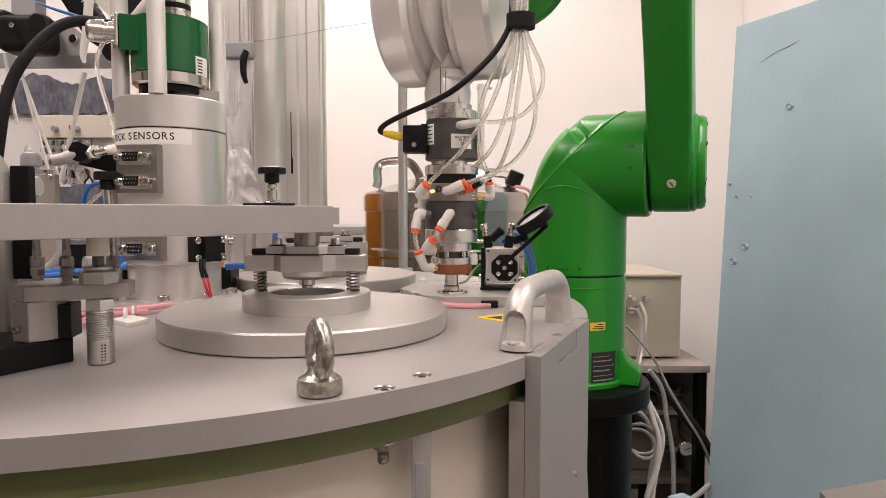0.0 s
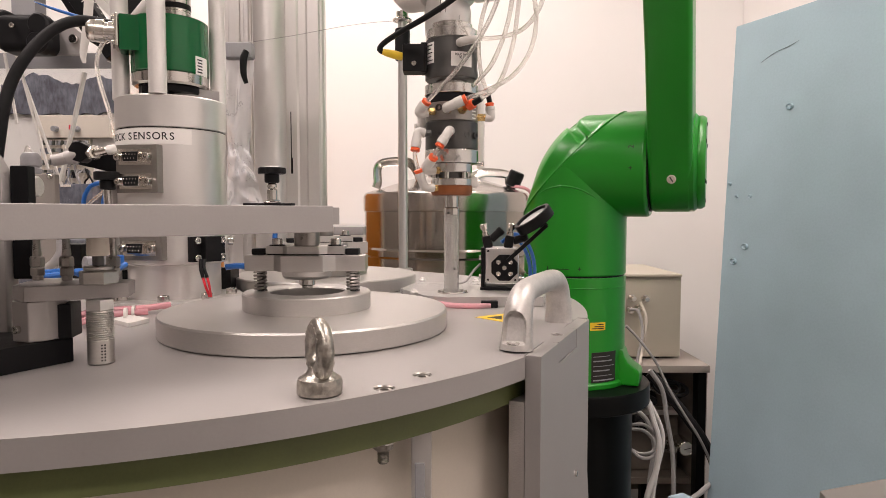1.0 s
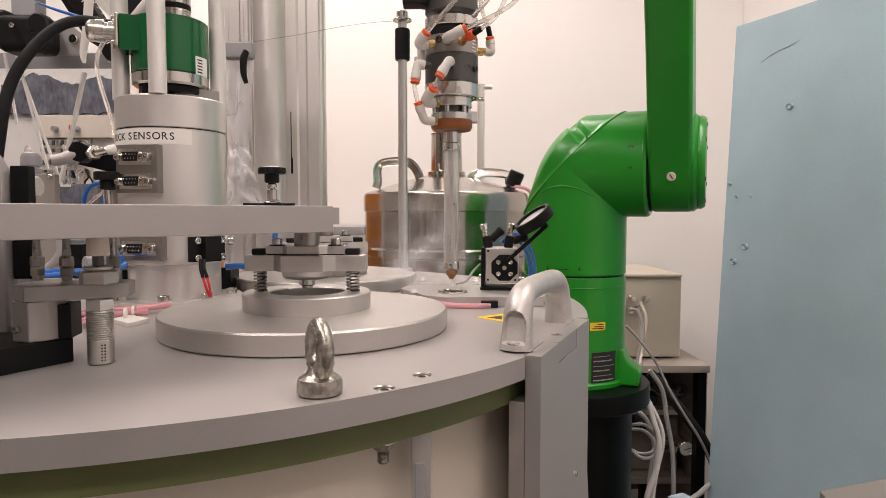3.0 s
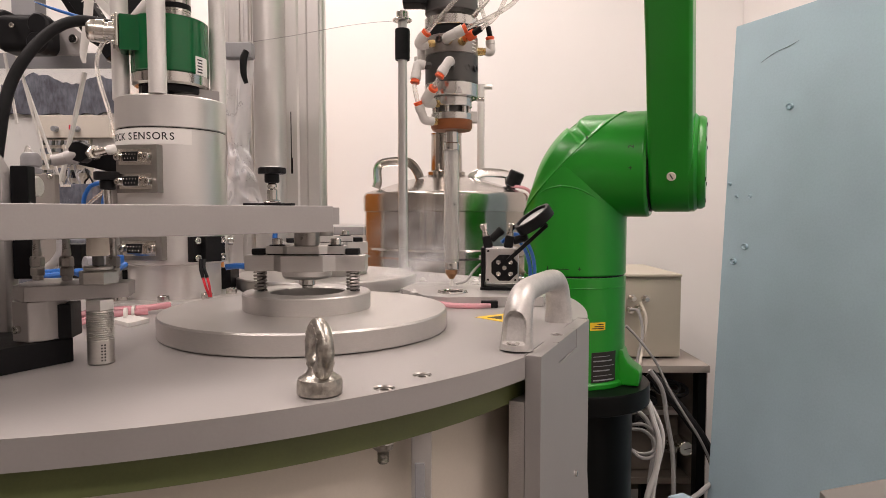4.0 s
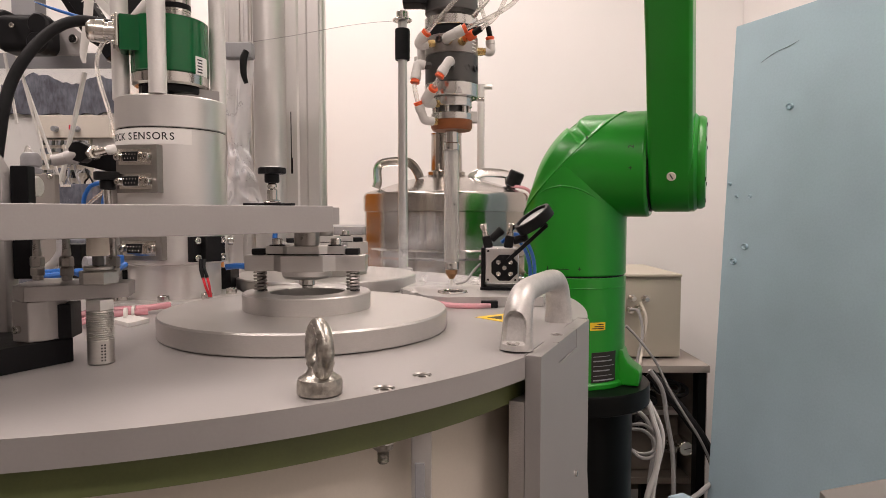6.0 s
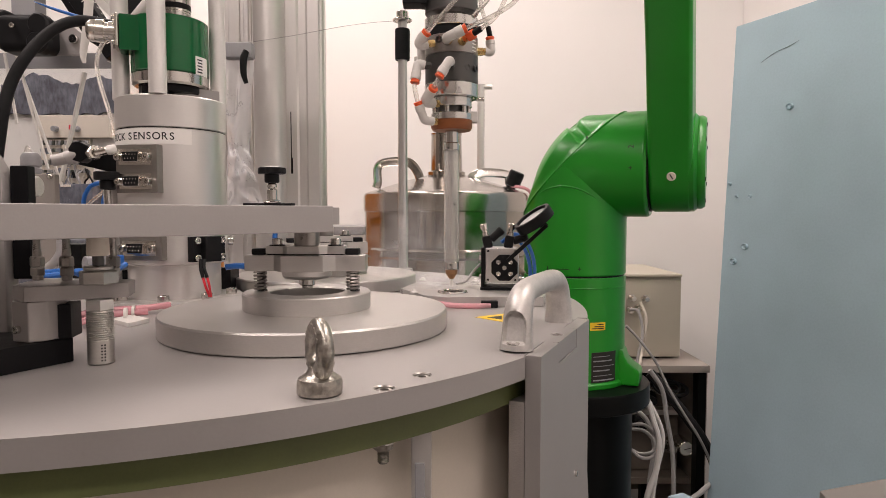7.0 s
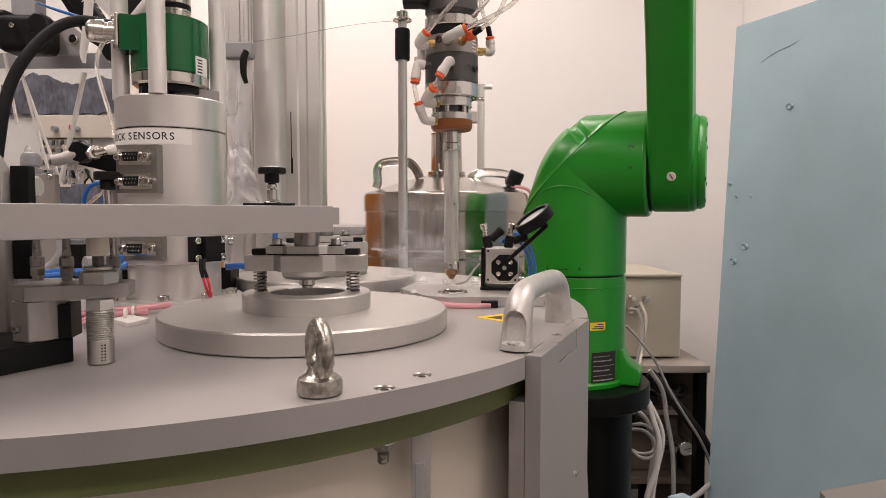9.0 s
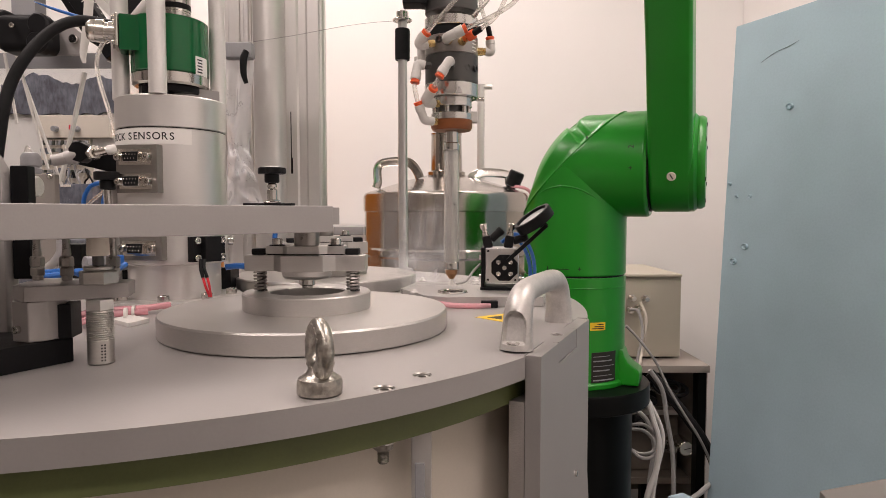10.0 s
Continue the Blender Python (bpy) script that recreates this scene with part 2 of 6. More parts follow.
# ---------------------------------------------------------------- room
structure = dict(kind="structure")
solid("floor", boxat(-2.6, 2.2, -2.4, 2.4, -0.1, 0.0), FLOOR, "grey sheet vinyl laboratory floor", "floor", **structure)
solid("wall_north", boxat(-2.6, 1.2, 2.3, 2.4, 0, 2.7), WALL, "plain white painted laboratory wall", "wall", **structure)
solid("wall_east", boxat(1.07, 1.17, -2.3, 2.297, 0, 2.7), WALL, "white painted side wall behind the foam board", "wall", **structure)
# West and south walls are unseen; their dark tone feeds the metal reflections.
solid("wall_west", boxat(-2.6, -2.5, -2.3, 2.297, 0, 2.7), SHIELD, "unseen side wall, kept dark brown-grey for the metal reflections", "wall", **structure)
solid("wall_south", boxat(-2.6, 1.2, -2.4, -2.3, 0, 2.7), SHIELD, "unseen wall behind the viewer, kept dark brown-grey for the metal reflections", "wall", **structure)
solid("ceiling", boxat(-2.6, 1.2, -2.4, 2.4, 2.7, 2.8), CEIL, "white ceiling", "ceiling", **structure)
GLOW = bpy.data.materials.new("lamp_diffuser")
GLOW.use_nodes = True
GLOW.node_tree.nodes["Principled BSDF"].inputs["Emission Color"].default_value = (1.0, 0.86, 0.81, 1)
GLOW.node_tree.nodes["Principled BSDF"].inputs["Emission Strength"].default_value = 6.0
for lx, ly, sx, sy in LAMPS:
    lamp = thing("ceiling_light", pose(lx, ly, 2.67), "unseen white rectangular ceiling light fitting, added to light the room", "ceiling light", "ceiling lights")
    part("frame", boxat(-sx / 2 - 0.03, sx / 2 + 0.03, -sy / 2 - 0.03, sy / 2 + 0.03, 0.0, 0.03, 0.004), WHITE_PL, lamp)
    part("diffuser", boxat(-sx / 2, sx / 2, -sy / 2, sy / 2, -0.008, -0.001), GLOW, lamp, "glowing white diffuser")

# ---------------------------------------------------------------- storage vessel with its round top
TC = (-0.263, 0.636)
R_TOP = 0.399
PORT = (0.0095, 0.632)
vessel = thing("storage_vessel", pose(TC[0], TC[1], 0), "large round cryogenic storage vessel with a grey aluminium top plate", "vessel")
circle = [(R_TOP * math.cos(2 * math.pi * i / 1080), R_TOP * math.sin(2 * math.pi * i / 1080)) for i in range(1080)]
NEAR_LID, FAR_LID = (-0.1065, 0.4945), (-0.143, 0.775)
SUNK = [(-0.0302, 0.3204, 0.0056), (-0.0116, 0.3465, 0.0054), (0.0842, 0.4632, 0.0048)]
top_holes = [(PORT[0] - TC[0], PORT[1] - TC[1], 0.0124)] + [(x - TC[0], y - TC[1], r) for x, y, r in SUNK]
tn, bn = Vector((0.4052, 0.9142)), Vector((-0.9142, 0.4052))
for i, q in enumerate(circle):
    rel = Vector((q[0] + TC[0] - 0.0615, q[1] + TC[1] - 0.391))
    lim = 0.0003 if 0.0475 < rel.dot(tn) < 0.1044 else 0.0108
    if -0.004 < rel.dot(tn) < 0.158 and rel.dot(bn) < lim:
        rel += bn * (lim - rel.dot(bn))
        circle[i] = (rel.x + 0.0615 - TC[0], rel.y + 0.391 - TC[1])
part("top_plate", prism(circle, 0.014, I4, 0.0, top_holes), ANOD, vessel, "matt grey anodised aluminium top plate", pose(0, 0, 0.986))
part("seal_ring", lathe([(0.30, 0.9675), (0.386, 0.9675), (0.386, 0.9858), (0.30, 0.9858)], I4, 128, True), G10, vessel, "olive green laminate seal ring")
part("jacket", lathe([(0.36, 0.02), (0.365, 0.03), (0.365, 0.963), (0.3, 0.967)], I4, 128), CREAM, vessel, "cream-white painted outer jacket")
part("foot_ring", pipe(0.35, 0.3, 0.0, 0.02), PEDESTAL, vessel)

# ---------------------------------------------------------------- green robot
RB = (0.25, 1.2, 0.7755)
HEAD = 23.4
robot = thing("industrial_robot", pose(RB[0], RB[1], RB[2], 0, 0, -HEAD), "green padded six-axis robot arm on a black pedestal", "robot")
Z2 = 1.177 - RB[2]
RC = 0.0945
part("base", join(
    lathe([(RC + 0.003, 0), (RC + 0.004, 0.002), (RC + 0.0035, 0.008), (RC, 0.0115), (RC, Z2 - 0.205), (RC - 0.001, Z2 - 0.203)], I4, 72),
    prism([(0.06, 0), (0.125, 0), (0.126, 0.024), (0.124, 0.030), (0.114, 0.036), (0.105, 0.043), (0.099, 0.053), (0.0955, 0.066), (0.06, 0.067)], 0.05, Matrix(((1, 0, 0, 0), (0, 0, -1, 0.02), (0, 1, 0, 0), (0, 0, 0, 1))), 0.005)), GREEN, robot, "glossy green base casing")
part("joint_gap", lathe([(RC - 0.003, Z2 - 0.205), (RC - 0.003, Z2 - 0.2)], I4, 72), BLACK, robot, "thin black joint gap")
ELBOW = Vector((0, 0, Z2))
CUT = Vector((-0.83, 0, 0.557)).normalized()
MITRE = Vector((-1, 0, 1)).normalized()


def padded(bm):
    """Presses the outer corner of the elbow into a low dome, steps its rim down and sinks one latch pocket."""
    for v in bm.verts:
        r = v.co - ELBOW
        d = r.dot(CUT)
        if d > 0.031:
            r -= CUT * (d - 0.031) * 0.59
        m = r.dot(MITRE)
        if m > 0.0025:
            r *= 1 - 0.024 * min(1.0, (m - 0.0025) / 0.003)
        q = (r.x + r.z) * 0.7071
        dip = min(1.0, max(0.0, (0.0135 - abs(q - 0.054)) / 0.007)) * min(1.0, max(0.0, (m - 0.003) / 0.006))
        if dip > 0 and r.y < 0:
            r *= 1 - 0.085 * dip
        v.co = ELBOW + r
    return bm


def column_bm():
    rings = [(RC - 0.002, Z2 - 0.2), (RC, Z2 - 0.198)] + [(RC, Z2 - 0.196 + 0.196 * i / 60) for i in range(61)]
    return padded(lathe(rings, I4, 128))


part("turning_column", column_bm(), GREEN, robot)


def shoulder_bm():
    bm = bmesh.new()
    bmesh.ops.create_uvsphere(bm, u_segments=288, v_segments=180, radius=0.0948)
    bm.transform(pose(0, 0, Z2))
    barrel = lathe([(0.0948, 0.136 * i / 60) for i in range(59)] + [(0.0935, 0.1335), (0.092, 0.136), (0.08, 0.1362)], pose(0, 0, Z2, 0, 90, 0), 128)
    return padded(join(bm, barrel))


part("shoulder", shoulder_bm(), GREEN, robot)
lip = [(RC * math.cos(a), RC * math.sin(a), RC * math.cos(a)) for a in [math.pi + 0.5 * math.pi * i / 30 for i in range(30)]]
lip += [(RC * math.sin(a), -RC * math.cos(a), RC * math.sin(a)) for a in [0.47 * math.pi * i / 30 for i in range(31)]]
part("skin_lip", sweep([(x * 0.991 - 0.001, y * 0.991, z * 0.991 + Z2 + 0.001) for x, y, z in lip], 0.0021, I4, 10, 1, False), GREEN, robot, "raised lip of the padded skin")
part("latch", cyl(0.0022, 0, 0.006, pose(0.036, -0.0835, Z2 + 0.0405, 60, 30, 0), 0.0004, 12), STEEL, robot, "small bright latch pin")
part("shoulder_gap", lathe([(0.0855, 0.135), (0.0855, 0.1385)], pose(0, 0, Z2, 0, 90, 0), 64), BLACK, robot, "thin black joint gap")

# arm geometry in the arm plane: forward f and up
L1, L2 = 0.44, 0.42
WX, WY = 0.0125, 0.64
REACH = math.hypot(WX - RB[0], WY - RB[1])
WZ0 = 1.2926 - RB[2]
LIFT = 0.1412


def arm_pose(lift):
    """Angles of upper arm and forearm above the horizon for a tool raised by lift."""
    dz = WZ0 + lift - Z2
    d = math.hypot(REACH, dz)
    a = math.atan2(dz, REACH)
    up = a + math.acos((L1 * L1 + d * d - L2 * L2) / (2 * L1 * d))
    ef, ez = L1 * math.cos(up), L1 * math.sin(up)
    fore = math.atan2(dz - ez, REACH - ef)
    return up, fore, ef, ez


# upper arm: built upright along z round its shoulder axis, which is local x
up_bm = join(
    prism([(0.086 * math.cos(a), 0.086 * math.sin(a)) for a in [math.pi + math.pi * i / 24 for i in range(25)]] + [(0.06, 0.22), (0.058, L1), (-0.058, L1), (-0.06, 0.22)],
          0.07, Matrix(((0, 0, 1, 0.138), (1, 0, 0, 0), (0, 1, 0, 0), (0, 0, 0, 1))), 0.008, (), 4),
    cyl(0.0853, 0.004, 0.078, pose(0.138, 0, 0, 0, 90, 0), 0.006, 64))
upper_arm = part("upper_arm", up_bm, GREEN, robot)
part("cover", lathe([(0.081, 0.0), (0.081, 0.006), (0.077, 0.012), (0.0, 0.0125)], pose(0.2155, 0, 0, 0, 90, 0), 64), GREEN, upper_arm, "round green joint cover")
for a_ in range(6):
    part("cover_screw", cyl(0.0035, 0, 0.0022, pose(0.2265, 0.066 * math.cos(a_ * 1.047), 0.066 * math.sin(a_ * 1.047), 0, 90, 0), 0.0005, 14), BLACK, upper_arm)
part("plug", cyl(0.0075, 0, 0.003, pose(0.176, -0.0855, 0.0155, 80, 0, 0), 0.001, 24), CREAM, upper_arm, "pale slotted plug")
part("plug_slot", box(0.0022, 0.010, 0.0006, pose(0.176, -0.0855, 0.0155, 80, 0, 0) @ pose(0, 0, 0.003, 0, 0, 30)), DARKGREY, upper_arm)
# forearm along its local z, from the elbow to the wrist
fore_bm = join(
    lathe([(0.06, -0.09), (0.075, -0.08), (0.078, 0.0), (0.074, 0.08), (0.066, 0.2), (0.062, 0.33), (0.056, 0.34)], I4, 48),
    cyl(0.075, -0.07, 0.14, pose(0, 0, 0, 0, 90, 0), 0.008, 48))
fore_bm.transform(pose(0.02, 0, 0) @ Matrix.Diagonal((1.3, 1, 1, 1)))
forearm = part("forearm", fore_bm, GREEN, robot)
# wrist: bare metal fork and drum, upright at all times
wrist = part("wrist", join(
    cyl(0.074, -0.057, -0.022, pose(0, 0, 0, 0, 90, 0), 0.005, 96),
    cyl(0.071, 0.016, 0.054, pose(0, 0, 0, 0, 90, 0), 0.005, 96),
    lathe([(0.062, -0.026), (0.064, -0.018), (0.052, -0.012), (0.045, -0.004), (0.045, 0.0), (0.052, 0.006), (0.064, 0.011), (0.062, 0.018)], pose(0, 0, 0, 0, 90, 0), 64),
    lathe([(0.0205, -0.112), (0.0222, -0.104), (0.0235, -0.082), (0.0212, -0.072), (0.0185, -0.055), (0.0165, -0.02), (0.0165, 0.06)], pose(-0.004, 0, 0) @ Matrix.Diagonal((1, 1, 1, 1)), 48),
    cyl(0.0225, -0.075, -0.06, I4, 0.004, 48)), WRISTMAT, robot, "bare turned metal wrist joint")
yoke = bmesh.new()
bmesh.ops.create_uvsphere(yoke, u_segments=40, v_segments=28, radius=1)
for v in yoke.verts:
    v.co.x *= 0.0185 * (1.0 if v.co.z > 0 else 1 - 0.45 * v.co.z * v.co.z)
    v.co.y *= 0.0585
    v.co.z *= 0.070 if v.co.z > 0 else 0.060
part("yoke", yoke, WRISTMAT, wrist, "rounded middle of the wrist fork", pose(-0.0045, -0.012, 0.004))
part("scale_line", cyl(0.0212, -0.0977, -0.0967, pose(-0.004, 0, 0), 0.0001, 48), BLACK, wrist, "thin black gap")
for sx_, z0_, z1_ in ((-0.0035, -0.088, -0.062), (0.0015, -0.088, -0.066), (0.013, -0.098, -0.09)):
    part("scale_mark", box(0.0004, 0.0006, z1_ - z0_, pose(sx_, -math.sqrt(0.0238 ** 2 - (sx_ + 0.004) ** 2) + 0.0002, (z0_ + z1_) / 2)), INK, wrist)
for dx_, w_ in ((-0.0238, 0.0003), (0.0157, 0.0003)):
    part("joint_gap", lathe([(0.063, -w_), (0.0645, 0), (0.063, w_)], pose(dx_, 0, 0, 0, 90, 0), 64), BLACK, wrist, "dark joint gap")

# ---------------------------------------------------------------- gripper tool (heights measured down from the wrist axis)
GX, GD = 0.0085, 0.632
TOOL0 = 1.0


def K(y):
    """Height of a ring of the tool."""
    if y <= 487:
        return (376.5 - y) * 0.614 / 1120 + 0.09
    return (643.5 - y) * 0.626 / 1120 + 0.09 - LIFT


gripper = thing("gripper", pose(GX, GD, TOOL0), "robot gripper of stacked metal rings with clear air tubes", "gripper")
UNIT = 0.632 / 1120
part("flange", join(cyl(36 * UNIT, K(195), K(184)), cyl(45 * UNIT, K(213), K(195.5))), BRIGHT, gripper)
part("crash_sensor", lathe([(44 * UNIT, K(283)), (46 * UNIT, K(281)), (46 * UNIT, K(268)), (45 * UNIT, K(266)), (45 * UNIT, K(214)), (44.5 * UNIT, K(213.5))], I4, 64), ALU_DARK, gripper, "dark grey collision sensor body")
part("neck", cyl(28 * UNIT, K(293), K(282)), STEEL, gripper)
part("changer_master", lathe([(46 * UNIT, K(309)), (47 * UNIT, K(308)), (47 * UNIT, K(293)), (46 * UNIT, K(292))], I4, 64), BRIGHT, gripper)
part("changer_gap", cyl(44 * UNIT, K(326), K(309)), BLACK, gripper)
part("changer_plate", cyl(46 * UNIT, K(357), K(325)), PORTRING, gripper, "grey metal manifold ring with ports")
part("actuator", cyl(46 * UNIT, K(406), K(357.5)), ALU_DARK, gripper, "dark grey round actuator body")
part("lower_ring", cyl(47 * UNIT, K(430), K(406.5)), BRIGHT, gripper)
part("step_ring", cyl(36 * UNIT, K(446), K(430)), BRIGHT, gripper)
part("core", cyl(24 * UNIT, K(457), K(446), I4, 0.0002), ALU_DARK, gripper)
for i in range(6):
    part("post", cyl(4.5 * UNIT, K(457), K(446), pose(30 * UNIT * math.cos(i * 1.047 + 0.25), 30 * UNIT * math.sin(i * 1.047 + 0.25), 0), 0.0001, 16), STEEL, gripper)
part("disc", cyl(36 * UNIT, K(470), K(457)), BRIGHT, gripper)
part("insulator", lathe([(33 * UNIT, K(487)), (36 * UNIT, K(482)), (36.5 * UNIT, K(470)), (36 * UNIT, K(469.8))], I4, 64), AMBER, gripper, "amber brown insulating disc")
part("sheath_collar", join(cyl(12 * UNIT, K(521), K(486)), cyl(14 * UNIT, K(534), K(521))), STEEL, gripper, "polished steel collar")
part("sheath", pipe(13.2 * UNIT, 11.5 * UNIT, K(733), K(534)), TUBEGLASS, gripper, "clear cylindrical sheath")
part("inner_rod", cyl(4 * UNIT, K(740), K(534)), STEEL, gripper)
part("lower_collar", cyl(13.6 * UNIT, K(745), K(732)), STEEL, gripper)
part("tip", lathe([(4 * UNIT, K(762)), (6 * UNIT, K(760)), (8 * UNIT, K(756)), (10.5 * UNIT, K(753)), (11 * UNIT, K(746)), (9 * UNIT, K(745))], I4, 32), COPPER, gripper, "dark copper gripping tip")

part("sample_pin", lathe([(3.2 * UNIT, K(775)), (3.4 * UNIT, K(772)), (2.6 * UNIT, K(766)), (3.6 * UNIT, K(761))], I4, 20), WHITE_PL, gripper, "pale sample pin held by the tip")

# ---------------------------------------------------------------- moving things
LIFTS = [(0.0, 0.0), (0.1, 0.030), (0.2, 0.071), (0.3, 0.118), (0.4, 0.17), (0.5, 0.229), (0.75, 0.39), (1.0, 0.548), (1.25, 0.685), (1.5, 0.803), (1.75, 0.893), (2.0, 0.956), (2.2, 0.996), (2.35, 1.0), (10.0, 1.0)]


def motions():
    rows_g, rows_u, rows_f, rows_w = [], [], [], []
    for t, k in LIFTS:
        lift = LIFT * k
        up, fore, ef, ez = arm_pose(lift)
        rows_g.append((t, pose(GX, GD, TOOL0 + lift)))
        rows_u.append((t, pose(0, 0, Z2, 90 - math.degrees(up), 0, 0)))
        rows_f.append((t, pose(0, -ef, Z2 + ez, 90 - math.degrees(fore), 0, 0)))
        rows_w.append((t, pose(0, -REACH, WZ0 + lift, 0, 0, 5)))
    walk(gripper, rows_g)
    walk(upper_arm, rows_u)
    walk(forearm, rows_f)
    walk(wrist, rows_w)
    drift = [(-0.03, 0.71, 0.06), (-0.055, 0.74, 0.04), (-0.012, 0.69, 0.03), (-0.015, 0.665, 0.055), (-0.04, 0.72, 0.02)]
    for i, w in enumerate(WISPS):
        x, y, z = drift[i]
        rows = [(0.0, pose(PORT[0], PORT[1], 0.90)), (0.7 + 0.12 * i, pose(PORT[0], PORT[1], 0.93))]
        for k, t in enumerate((1.6, 2.7, 3.9, 5.0, 6.2, 7.4, 8.7, 10.0)):
            a = 1.3 * i + 0.9 * k
            rows.append((t, pose(x + 0.018 * math.sin(a), y, 1.0 + z + 0.012 * math.cos(a * 1.3), 0, 14 * math.sin(a * 0.7), 10 * math.cos(a))))
        walk(w, rows)


# ---------------------------------------------------------------- vessel fittings
TAN = math.degrees(math.atan2(0.132, 0.0585))
side_plate = thing("side_plate", pose(0.0615, 0.391, 1.0, 0, 0, TAN), "thick grey aluminium side plate bolted to the vessel rim", "plate")
part("plate", prism([(0, -0.5), (0.19, -0.5), (0.19, -0.2), (0.165, -0.17), (0.1543, -0.13), (0.1543, 0), (0.1047, 0), (0.1047, -0.0148), (0.0472, -0.0148), (0.0472, 0), (0, 0)], 0.0105, Matrix(((1, 0, 0, 0), (0, 0, -1, 0.0105), (0, 1, 0, 0), (0, 0, 0, 1))), 0.0006), ANOD, side_plate)
part("inner_plate", boxat(0.0002, 0.14, 0.0107, 0.0212, -0.5, -0.0305, 0.0004), BRUSHED, side_plate, "brushed aluminium inner plate")
for hx, hz in ((0.105, -0.115), (0.072, -0.15), (0.02, -0.2)):
    same("screw", SCREW_S, side_plate, pose(hx, 0.0008, hz, 90, 0, 0))

handle = thing("lifting_handle", pose(0.048, 0.41, 1.0, 0, 0, 66.6), "cast aluminium bow handle on the vessel top", "handle")
hp = [(0.0, 0, 0.0002), (0.0012, 0, 0.011), (0.0052, 0, 0.0255), (0.013, 0, 0.0335), (0.027, 0, 0.0368), (0.06, 0, 0.0375), (0.094, 0, 0.0368), (0.108, 0, 0.0335), (0.1158, 0, 0.0255), (0.1198, 0, 0.011), (0.121, 0, 0.0002)]


def bow_bm():
    """Cast bow whose two feet carry an arched screw pocket on their outer side."""
    bm = sweep(hp, [0.0114, 0.0106, 0.0098, 0.0091, 0.0086, 0.0083, 0.0086, 0.0091, 0.0098, 0.0106, 0.0114], I4, 72, 26, True, 0.95)
    for v in bm.verts:
        x = v.co.x if v.co.x < 0.0605 else 0.121 - v.co.x
        z = v.co.z
        if 0.0052 < z < 0.0275 and x < 0.004:
            half = 0.0068 if z < 0.016 else 0.0068 * math.sqrt(max(0.0, 1 - ((z - 0.016) / 0.0102) ** 2))
            floor_x = -0.0040 + 0.26 * (z - 0.0052)
            k = min(1.0, max(0.0, (half + 0.0012 - abs(v.co.y)) / 0.002)) * min(1.0, (z - 0.0052) / 0.0012) * min(1.0, (0.0275 - z) / 0.004)
            if x < floor_x:
                x += (floor_x - x) * k
                v.co.x = x if v.co.x < 0.0605 else 0.121 - x
    bmesh.ops.recalc_face_normals(bm, faces=bm.faces[:])
    return bm


part("bow", bow_bm(), CAST, handle)
for hx, sgn in ((-0.0068, -1), (0.1278, 1)):
    part("pocket_screw", lathe([(0.0042, 0), (0.0044, 0.0005), (0.0042, 0.0010), (0.0022, 0.0011), (0.002, 0.0004), (0, 0.0003)], pose(hx, 0, 0.0052), 24), STEEL, handle, "steel screw in its pocket")

eyebolt = thing("eyebolt", pose(-0.0613, 0.3103, 1.0, 0, 0, 117), "forged zinc-plated lifting eyebolt screwed into the top plate", "eyebolt")
part("collar", lathe([(0.0102, 0), (0.0112, 0.0009), (0.0113, 0.006), (0.0106, 0.0082), (0.0086, 0.0092), (0.0066, 0.011), (0.005, 0.014)], I4, 40), ZINC, eyebolt)
part("ring", sweep([(0.0098 * math.cos(a), 0, 0.0222 + 0.0108 * math.sin(a)) for a in [2 * math.pi * i / 40 - 1.57 for i in range(41)]], 0.0054, Matrix.Diagonal((1, 0.8, 1, 1)), 18, 1, False, 1.0), ZINC, eyebolt)
for yy_, rr_, ph_ in ((0.0036, 0.0117, 0.0), (-0.0037, 0.0117, 2.0)):
    beads = [0.0003 + 0.0007 * abs(math.sin(2.3 * i + ph_)) * abs(math.sin(0.9 * i)) for i in range(60)]
    part("flash_seam", sweep([(rr_ * math.cos(a), yy_ + 0.0001 * math.sin(13 * a + ph_), 0.0222 + (rr_ + 0.001) * math.sin(a)) for a in [2 * math.pi * i / 90 - 1.2 for i in range(76)]], beads, I4, 6, 1, False), ZINC, eyebolt, "rough forging seam")

def sunk_screw(x, y, r):
    s = thing("sunk_screw", pose(x, y, 1.0), "steel socket screw sunk into the grey top plate", "screw", "sunk screws")
    part("rim", lathe([(r * 0.80, -0.003), (r, -0.0004), (r * 1.04, 0.0001), (r * 1.0, 0.0002), (r * 0.84, -0.0005)], I4, 32, True), PORTRING, s)
    part("head", lathe([(r * 0.8, -0.006), (r * 0.8, -0.0016), (r * 0.72, -0.0009), (r * 0.42, -0.0009), (r * 0.4, -0.004), (0, -0.0042)], I4, 24), PORTRING, s)
    return s

for q in SUNK:
    sunk_screw(*q)

